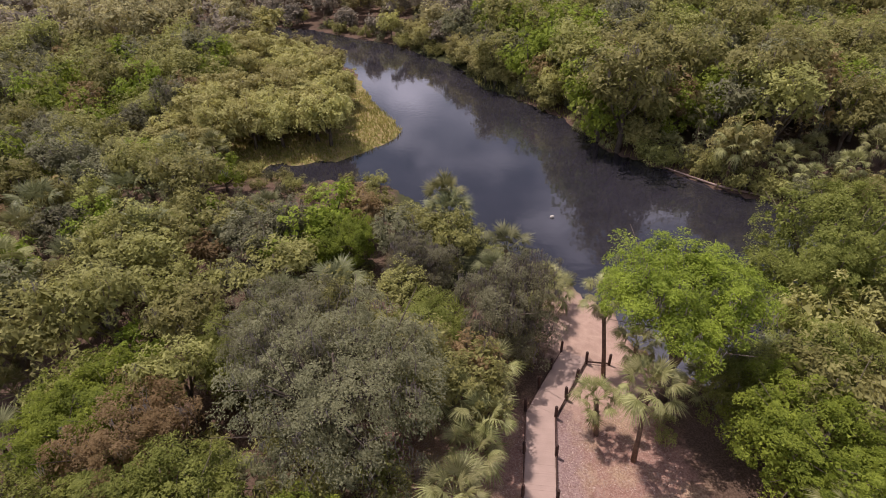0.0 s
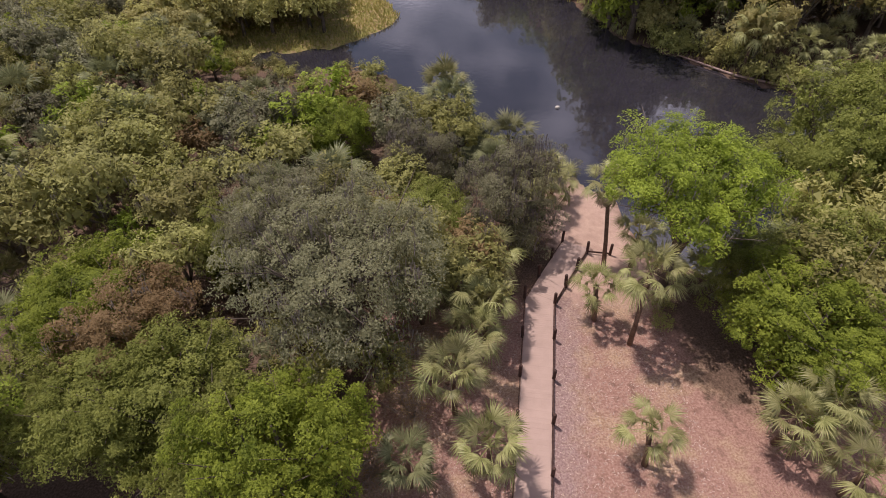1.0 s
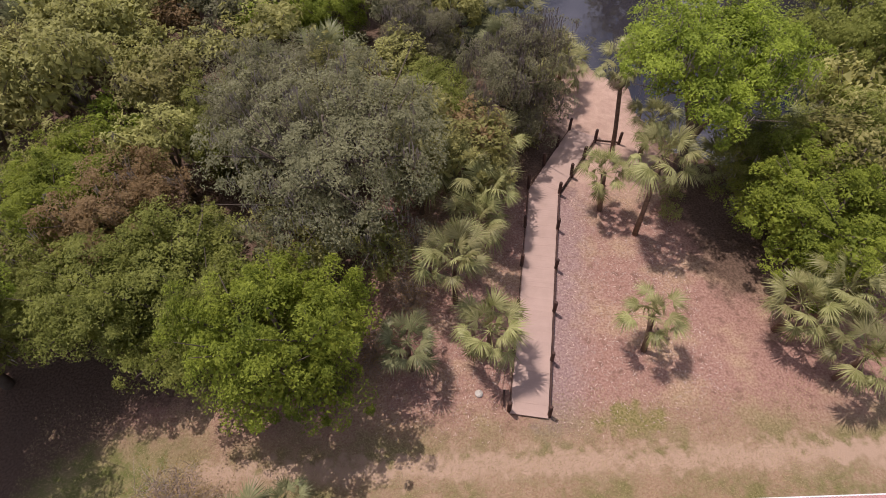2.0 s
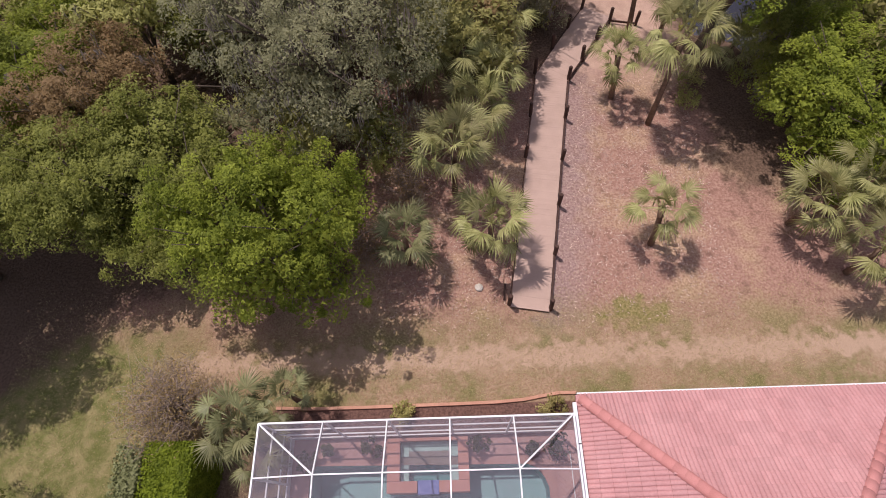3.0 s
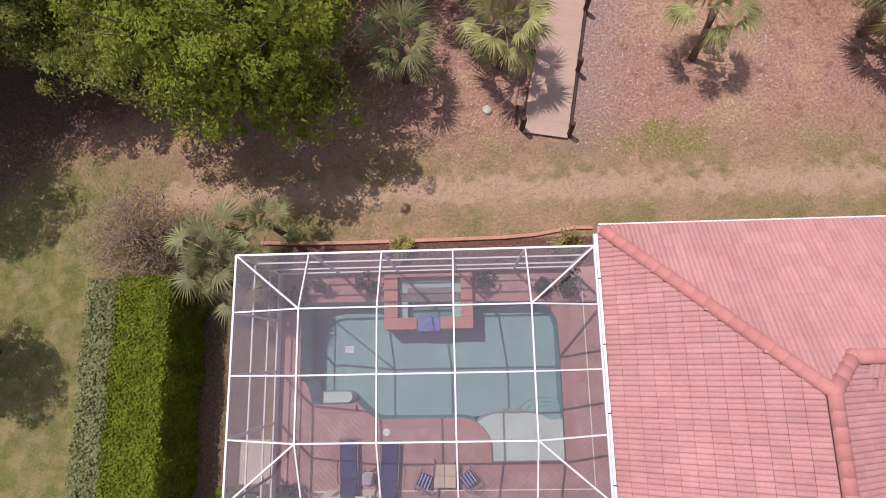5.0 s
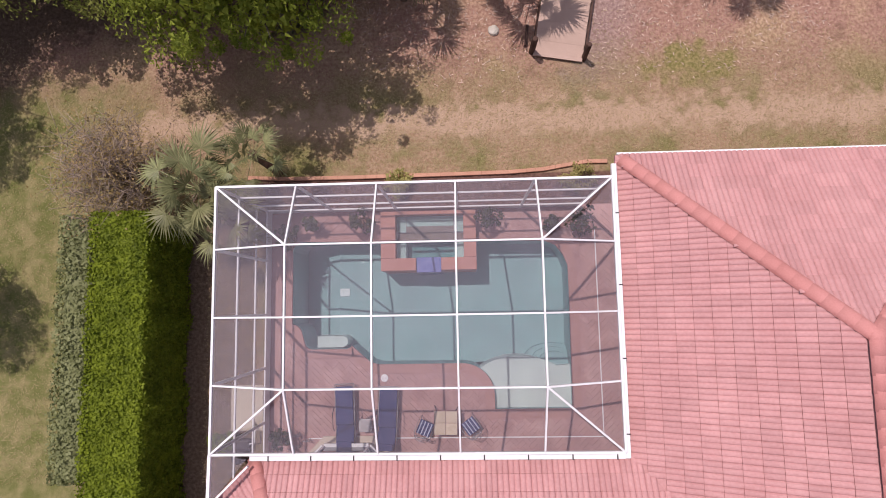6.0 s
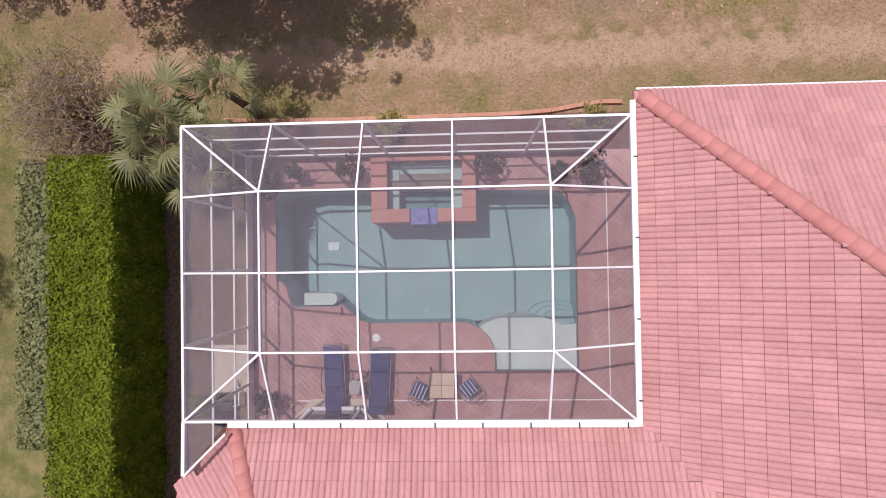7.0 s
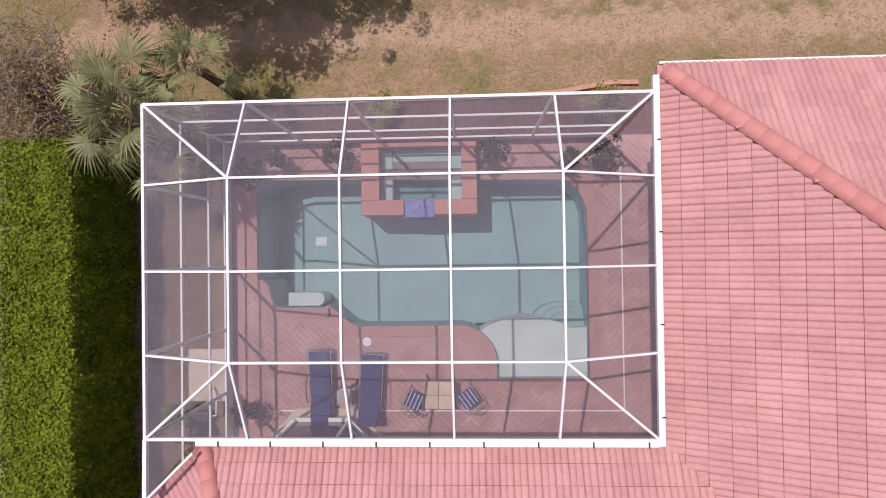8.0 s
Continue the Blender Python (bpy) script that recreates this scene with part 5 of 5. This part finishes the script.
def sun_lounger(at, turn, back):
    """Head end towards -y; a flat cushion with a raised back part on a tube frame."""
    ob = thing("sun_lounger", "metal sun lounger with navy cushion", "lounger", "loungers by the pool", at, turn)
    for s in (-1, 1):
        rod("side_rail", [(0.31 * s, 0.98, 0.30), (0.31 * s, -0.2, 0.31), (0.31 * s, -0.9, 0.31)], 0.016, M_SILVER, ob)
        rod("armrest", [(0.36 * s, 0.25, 0.30), (0.37 * s, 0.1, 0.48), (0.37 * s, -0.35, 0.48), (0.36 * s, -0.5, 0.31)], 0.014, M_IRON, ob)
        for yv in (0.85, -0.75):
            rod("leg", [(0.31 * s, yv, 0.31), (0.33 * s, yv + 0.04, 0.0)], 0.016, M_SILVER, ob)
    rod("cross_bar", [(-0.31, 0.99, 0.30), (0.31, 0.99, 0.30)], 0.016, M_SILVER, ob)
    part("seat_cushion", bm_box((0.58, 1.22, 0.08), (0, 0.31, 0.36), 0.03), M_CLOTH, ob, "navy seat cushion")
    part("back_cushion", bm_box((0.58, 0.72, 0.08), (0, -0.30, 0.36), 0.03, Matrix.Translation((0, -0.30, 0)) @ Matrix.Rotation(radians(-back), 4, "X") @ Matrix.Translation((0, -0.06, 0))), M_CLOTH, ob, "navy raised back cushion")
    part("pillow", bm_box((0.5, 0.22, 0.09), (0, -0.60 - 0.3 * math.cos(radians(back)), 0.42 + 0.45 * math.sin(radians(back))), 0.035), M_CLOTH, ob, "navy head pillow")
    return ob


sun_lounger((-4.42, -3.68, DECK), 2, 22)
sun_lounger((-3.02, -3.78, DECK), -3, 30)

side_table = thing("side_table", "small grey metal side table between loungers", "table", at=(-3.74, -4.0, DECK))
part("tabletop", bm_box((0.42, 0.42, 0.03), (0, 0, 0.42), 0.01), M_SILVER, side_table)
for sx in (-1, 1):
    for sy in (-1, 1):
        rod("leg", [(0.17 * sx, 0.17 * sy, 0.41), (0.19 * sx, 0.19 * sy, 0)], 0.012, M_IRON, side_table)

table = thing("patio_table", "square patio table with beige stone tiles", "table", at=(-1.11, -3.88, DECK), turn=-1)
for sx in (-1, 1):
    for sy in (-1, 1):
        part("table_tile", bm_box((0.355, 0.355, 0.03), (0.185 * sx, 0.185 * sy, 0.72), 0.006), M_TABLE, table, "beige stone tile")
        rod("leg", [(0.34 * sx, 0.34 * sy, 0.69), (0.30 * sx, 0.30 * sy, 0.35), (0.40 * sx, 0.40 * sy, 0)], 0.017, M_IRON, table)
part("table_frame", bm_box((0.76, 0.76, 0.035), (0, 0, 0.69), 0.008), M_POT, table, "brown metal frame")


def patio_chair(at, turn):
    """The front faces +y."""
    ob = thing("patio_chair", "wrought-iron patio chair with blue striped cushion", "chair", "chairs at the patio table", at, turn)
    part("seat_cushion", bm_box((0.46, 0.46, 0.06), (0, 0, 0.45), 0.025), M_CLOTH, ob, "blue striped seat cushion")
    for i in range(4):
        part("stripe", bm_box((0.035, 0.44, 0.008), (-0.165 + 0.11 * i, 0, 0.483), 0.002), M_STRIPE, ob, "pale woven stripe")
    for sx in (-1, 1):
        rod("arm", [(0.27 * sx, 0.2, 0.43), (0.28 * sx, 0.16, 0.64), (0.28 * sx, -0.15, 0.66), (0.24 * sx, -0.27, 0.62)], 0.013, M_SILVER, ob)
        for sy in (-1, 1):
            rod("leg", [(0.22 * sx, 0.2 * sy, 0.43), (0.24 * sx, 0.24 * sy, 0)], 0.013, M_SILVER, ob)
    arc = [(0.26 * math.cos(a), -0.25 - 0.06 * math.sin(a), 0.45 + 0.5 * math.sin(a)) for a in np.linspace(0, math.pi, 10)]
    rod("backrest", arc, 0.014, M_SILVER, ob)
    for i, (cx, cz, r) in enumerate(((0, 0.76, 0.11), (-0.12, 0.6, 0.08), (0.12, 0.6, 0.08), (0, 0.58, 0.06))):
        rod("scroll", [(cx + r * math.cos(a), -0.29, cz + r * math.sin(a)) for a in np.linspace(0, 2 * math.pi, 11)], 0.009, M_SILVER, ob, 5)
    return ob


patio_chair((-1.8, -4.1, DECK), -24)
patio_chair((-0.32, -4.04, DECK), 36)


def potted_plant(x, y, r, seed, leaf=L_DARK, palm=False):
    ob = thing("potted_plant", "leafy plant in a round clay pot", "plant", "pots along the screen", (x, y, DECK))
    verts, faces = tube([(0, 0, 0), (0, 0, 0.3), (0, 0, 0.32), (0, 0, 0.27)], [0.15, 0.21, 0.22, 0.17], 14)
    child("pot", mesh_of("pot", verts, faces, M_POT), ob, "clay pot")
    rng = np.random.default_rng(seed)
    p, f = crown_points(rng, [(0, 0, 0.62, r * 0.8, 0.3)], 16, 24, r * 0.35)
    child("foliage", quads_mesh("foliage", leaf_quads(rng, p, f, 0.13, 0.06), leaf), ob, "green leaves")
    rod("stem", [(0, 0, 0.25), (0, 0.02, 0.6)], 0.02, M_BARK, ob)


for i, (x, y, r, leaf) in enumerate(((-5.5, 2.6, 0.3, L_DARK), (-3.75, 2.65, 0.42, L_DARK), (0.45, 2.7, 0.45, L_DARK), (2.45, 2.45, 0.3, L_DARK), (3.5, 2.35, 0.6, L_DARK), (-6.45, -4.4, 0.42, L_DARK), (-6.3, 2.2, 0.4, L_DARK))):
    potted_plant(x, y, r, 120 + i, leaf)

stand = thing("plant_stand", "curled wrought-iron plant stand on the patio", "plant stand", at=(-5.9, -4.5, DECK))
for i in range(3):
    a0 = 2.1 * i
    rod("scroll", [(0.2 * math.cos(a0) + 0.13 * math.cos(a), 0.2 * math.sin(a0), 0.3 + 0.13 * math.sin(a) + 0.03 * i) for a in np.linspace(0, 5.5, 12)], 0.012, M_SILVER, stand, 5)
    rod("leg", [(0.2 * math.cos(a0), 0.2 * math.sin(a0), 0.3), (0.25 * math.cos(a0), 0.25 * math.sin(a0), 0)], 0.012, M_SILVER, stand, 5)

lid = thing("skimmer_lid", "round white skimmer lid set in the pavers", "skimmer lid", at=(-3.16, -2.55, DECK + 0.012))
verts, faces = tube([(0, 0, -0.02), (0, 0, 0.018), (0, 0, 0.022)], [0.125, 0.125, 0.11], 24)
child("cover", mesh_of("cover", verts, faces, M_ALU), lid)
for s in (-1, 1):
    verts, faces = tube([(0.05 * s, 0.0, 0.01), (0.05 * s, 0.0, 0.0245)], [0.014, 0.014], 10)
    child("finger_hole", mesh_of("finger_hole", verts, faces, M_IRON), lid, "dark finger hole")

# dark gutter joints, added as thin boxes on top
for i in range(9):
    x = -5.6 + 1.12 * i
    part("gutter_strap", bm_box((0.03, 0.17, 0.012), (x, SOUTH_WING + 0.1, ZE - 0.17)), M_IRON, cage, "dark gutter joint")
for i in range(4):
    part("gutter_strap", bm_box((0.15, 0.03, 0.012), (WEST - 0.13, 2.2 - 1.9 * i, ZE - 0.23)), M_IRON, cage, "dark gutter joint")

# bay window of the house on the patio
bay = thing("bay_window", "stucco bay window with white frame and dark glass", "window")
BAY = [(-5.75, -5.3), (-5.05, -4.62), (-3.6, -4.62), (-2.95, -5.3)]
part("base_wall", prism(BAY, 0.0, 0.75), M_STUCCO, bay, "cream stucco base")
for (xa, ya), (xb, yb) in zip(BAY, BAY[1:]):
    part("sill", bm_bar((xa, ya, 0.78), (xb, yb, 0.78), 0.2, 0.06, bevel=0.01), M_ALU, bay, "white sill")
    part("head", bm_bar((xa, ya, 2.5), (xb, yb, 2.5), 0.10, 0.10, bevel=0.01), M_ALU, bay, "white frame head")
    part("pane", bm_bar((xa, ya - 0.02, 1.63), (xb, yb - 0.02, 1.63), 0.02, 1.64), M_GLASS_DARK, bay, "dark glass pane")
for xa, ya in BAY:
    part("mullion", bm_box((0.07, 0.07, 1.66), (xa, ya, 1.64), 0.008), M_ALU, bay, "white mullion")
part("lintel", prism(BAY, 2.56, 3.6), M_STUCCO, bay, "cream stucco lintel")
part("ledge", prism([(-5.95, -5.2), (-5.2, -4.42), (-3.5, -4.42), (-2.75, -5.2)], DECK - 0.01, DECK + 0.06), M_STUCCO, bay, "beige ledge")

# equipment pad outside the cage
pad = thing("equipment_pad", "pale concrete slab on the ground beside the pool cage", "slab", at=(-7.85, -3.5, 0))
part("slab", bm_box((1.1, 1.5, 0.16), (0, 0, 0.04), 0.015), M_STUCCO, pad)
pump = thing("pool_pump", "dark pool pump and filter beside the slab", "pump", at=(-7.95, -4.75, 0))
part("motor", bm_box((0.55, 0.3, 0.32), (0, 0.1, 0.2), 0.05), M_IRON, pump, "dark motor housing")
verts, faces = tube([(0, -0.25, 0), (0, -0.25, 0.15), (0, -0.25, 0.6), (0, -0.25, 0.72)], [0.18, 0.22, 0.22, 0.1], 14)
child("filter_tank", mesh_of("filter_tank", verts, faces, M_IRON, True), pump, "dark filter tank")
rod("pipe", [(0.2, 0.1, 0.3), (0.45, 0.15, 0.3), (0.45, 0.6, 0.3), (0.3, 0.9, 0.15)], 0.03, M_ALU, pump, 8, "white pipe")

# ---------------------------------------------------------------- stones, chips, grass
stone_rng = np.random.default_rng(33)


def stone(x, y, r, label, z=None):
    bm = bmesh.new()
    bmesh.ops.create_icosphere(bm, subdivisions=2, radius=r)
    for v in bm.verts:
        v.co *= 1 + 0.25 * noise.noise(v.co / r * 1.4 + Vector((x, y, 0)))
        v.co.z *= 0.65
    ob = new("stone", bpy.data.meshes.new("stone"))
    bm.to_mesh(ob.data)
    bm.free()
    ob.data.materials.append(M_ROCK)
    ob.location = (x, y, (float(ground_height(x, y)) if z is None else z) + r * 0.25)
    tagged(ob, label, "stone")


stone(0.8, 9.55, 0.2, "pale rounded stone beside the boardwalk palm")
stone(11.4, 47.8, 0.24, "pale rock standing in the river", WATER)
# low tube standing in for the pale edge of the far bank
log = thing("fallen_log", "pale edge of the river bank as a low tube", "log")
child("log", tubes_mesh("log", [([(26.5, 57.6, -1.0), (30.5, 52.2, -0.95), (35.2, 48.6, -0.9)], [0.07, 0.12, 0.09])], M_PLANK, 8), log)
stump = thing("post_stub", "dark broken timber lying at the walk's end", "timber", at=(1.9, 8.9, 0.05))
part("timber", bm_bar((0, 0, 0.05), (0.1, 0.75, 0.1), 0.1, 0.1, bevel=0.02), M_POST, stump)


def strewn(name, label, n, area, mat, seed, length, width, high, keep):
    """Many loose bits on the ground, lying or standing."""
    rng = np.random.default_rng(seed)
    x, y = rng.uniform(area[0], area[1], n), rng.uniform(area[2], area[3], n)
    ok = keep(x, y, rng.random(n))
    x, y = x[ok], y[ok]
    n = len(x)
    z = ground_height(x, y) + 0.012
    a, s = rng.uniform(0, 2 * math.pi, n), rng.uniform(0.5, 1.5, n)
    d = np.stack([np.cos(a), np.sin(a), 0 * a], 1) * (length * s)[:, None]
    w = np.stack([-np.sin(a), np.cos(a), 0 * a], 1) * width
    lift = np.stack([0 * a, 0 * a, rng.uniform(0.2, 1.0, n) * high], 1)
    p = np.stack([x, y, z], 1)
    co = np.stack([p - w, p + w, p + d + w * 0.4 + lift, p + d - w * 0.4 + lift], 1)
    ob = new(name, quads_mesh(name, co, mat))
    tagged(ob, label, name.replace("_", " "), kind="stuff")


def on_litter(x, y, q):
    return (q < np.clip((y - 7) / 3, 0, 1)) & (np.abs(x - 3.0 - (y - 8.45) * 0.184) > 0.95)


def on_lawn(x, y, q):
    house_side = (x > -7.2) & (y < 4.4)
    hedges = (x < -9.4) & (x > -13.5) & (y < 3.2)
    return ~house_side & ~hedges & (q < np.clip((10.5 - y) / 3, 0, 1))


strewn("wood_chips", "pale wood chips and dry leaves on the litter", 6500, (-4, 12.5, 7, 22), M_CHIP, 41, 0.11, 0.018, 0.03, on_litter)
strewn("lawn_grass", "short dry lawn grass", 90000, (-20, 16, -6, 10.5), L_GRASS, 42, 0.06, 0.008, 0.035, on_lawn)
strewn("marsh_grass", "yellow-green marsh grass on the point", 26000, (-45, -4, 60, 92), L_MARSH, 43, 0.2, 0.06, 0.55, lambda x, y, q: (shore(x, y) > 0.0) & (q < np.clip((9 - shore(x, y)) / 5 + (x < -22) * 0.6, 0.05, 1)) & ~((y < 64) & (x > -23)))
strewn("bank_grass", "rough green grass along the river bank", 14000, (4, 48, 24, 100), L_MARSH, 44, 0.2, 0.07, 0.7, lambda x, y, q: (shore(x, y) > 0.1) & (shore(x, y) < 2.2) & ~((x < 13.5) & (y < 40)))

# ---------------------------------------------------------------- roof tiles
def tile_mesh(mat):
    w, segs = 0.2845, 10
    verts, faces = [], []
    prof = [0.031 * abs(math.sin(2 * math.pi * i / segs)) ** 0.7 + (0.0 if i in (0, segs) else 0.008) for i in range(segs + 1)]
    rows = ((-0.225, -0.01, 0.6), (-0.225, 0.016, 0.85), (-0.215, 0.028, 1.0), (0.225, 0.010, 1.0))
    for yv, base, k in rows:
        verts += [(-w / 2 + w * i / segs, yv, base + prof[i] * k) for i in range(segs + 1)]
    k = segs + 1
    for i in range(segs):
        faces.append((2 * k + i, 2 * k + i + 1, 3 * k + i + 1, 3 * k + i))
        for lo in (0, 1):
            faces.append((lo * k + i, lo * k + i + 1, lo * k + k + i + 1, lo * k + k + i))
    me = mesh_of("roof_tile", verts, faces, mat)
    # butt and nose faces take the painted gap shade
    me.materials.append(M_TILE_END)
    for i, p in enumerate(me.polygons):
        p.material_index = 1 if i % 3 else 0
    return me


TILE = tile_mesh(M_TILE)
tv = np.array([tuple(v.co) for v in TILE.vertices])
tf = [tuple(p.vertices) for p in TILE.polygons]
rest_v, rest_f = [], []
made = 0
tile_rng = random.Random(9)
for nm in ("west", "south_wing", "corner", "north", "inner_east", "inner_south", "east"):
    origin, along, up, poly, zf = SLOPES[nm]
    run = 1 / math.hypot(1, PITCH)
    big = poly
    au, uu = Vector((*along, 0)), Vector((up[0], up[1], PITCH)).normalized()
    side = uu.cross(Vector((0, 0, 1))).normalized()
    nn = side.cross(uu).normalized()
    rot = Matrix((side, uu, nn)).transposed().to_4x4()
    for j in range(34):
        for i in range(-62, 62):
            x = origin[0] + along[0] * 0.286 * i + up[0] * 0.386 * (j + 0.5)
            y = origin[1] + along[1] * 0.286 * i + up[1] * 0.386 * (j + 0.5)
            if y < -9.0 or x > 15.5 or not inside(np.array(x), np.array(y), big):
                continue
            m = Matrix.Translation((x, y, zf(x, y) + 0.004)) @ rot @ pose(0, 0, tile_rng.uniform(0, 0.003), 0, 0, tile_rng.uniform(-0.3, 0.3))
            if made < 300 and nm in ("west", "south_wing") and x < 7.0 and y > -6.0:
                ob = child("roof_tile", TILE, house)
                ob.matrix_basis = m
                made += 1
            else:
                k = len(rest_v) * len(tv)
                rest_v.append(tv @ np.array(m.to_3x3()).T + np.array(m.translation))
                rest_f += [tuple(q + k for q in f) for f in tf]
child("tile_field", mesh_of("tile_field", np.concatenate(rest_v), rest_f, M_TILES), house, "salmon double-roll roof tiles", "stuff")
field = [o for o in house.children if o.name.startswith("tile_field")][0]
# same painted gap shade on the ends of the joined tiles
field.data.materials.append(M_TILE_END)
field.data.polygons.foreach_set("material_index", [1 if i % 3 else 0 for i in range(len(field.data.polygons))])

# ---------------------------------------------------------------- herringbone pavers
def paver_mesh(mat):
    w, l = 0.141, 0.286
    t = [(-l / 2, -w / 2), (l / 2, -w / 2), (l / 2, w / 2), (-l / 2, w / 2)]
    verts = [(x, y, -0.02) for x, y in t] + [(x, y, 0.0) for x, y in t] + [(x * 0.97, y * 0.94, 0.006) for x, y in t]
    faces = [(8, 9, 10, 11)]
    for lo in (0, 4):
        faces += [(lo + i, lo + (i + 1) % 4, lo + 4 + (i + 1) % 4, lo + 4 + i) for i in range(4)]
    return mesh_of("paver", verts, faces, mat)


PAVER = paver_mesh(M_PAVER)
pv = np.array([tuple(v.co) for v in PAVER.vertices])
pf = [tuple(p.vertices) for p in PAVER.polygons]
keep_out = offset(POOL, 0.30)
rest_v, rest_f, made = [], [], 0
c45 = math.sqrt(0.5)
cell = 0.145
for i in range(-66, 66):
    for j in range(-66, 66):
        for kind in (0, 1):
            # herringbone: lying bricks step along the diagonal, standing bricks fill between
            if (i - j) % 4 != (0 if kind == 0 else 2):
                continue
            gx, gy = (i + 1.0, j + 0.5) if kind == 0 else (i + 0.5, j + 0.0)
            px, py = gx * cell, gy * cell
            x, y = (px - py) * c45 - 1.2, (px + py) * c45 - 1.0
            if not (-6.85 < x < 5.3 and -5.15 < y < 2.98):
                continue
            if bool(inside(np.array(x), np.array(y), keep_out)) or (-3.25 < x < 0.05 and 0.9 < y < 3.1):
                continue
            if float(distance(np.array(x), np.array(y), keep_out)) < 0.1:
                continue
            m = pose(x, y, DECK + tile_rng.uniform(-0.001, 0.002), 0, 0, 45 + 90 * kind + tile_rng.uniform(-0.8, 0.8))
            if made < 300 and -5.6 < x < 0.4 and -4.4 < y < -2.2:
                ob = child("paver", PAVER, deck)
                ob.matrix_basis = m
                made += 1
            else:
                k = len(rest_v) * len(pv)
                rest_v.append(pv @ np.array(m.to_3x3()).T + np.array(m.translation))
                rest_f += [tuple(q + k for q in f) for f in pf]
child("paver_field", mesh_of("paver_field", np.concatenate(rest_v), rest_f, M_PAVERS), deck, "rose brick pavers", "stuff")
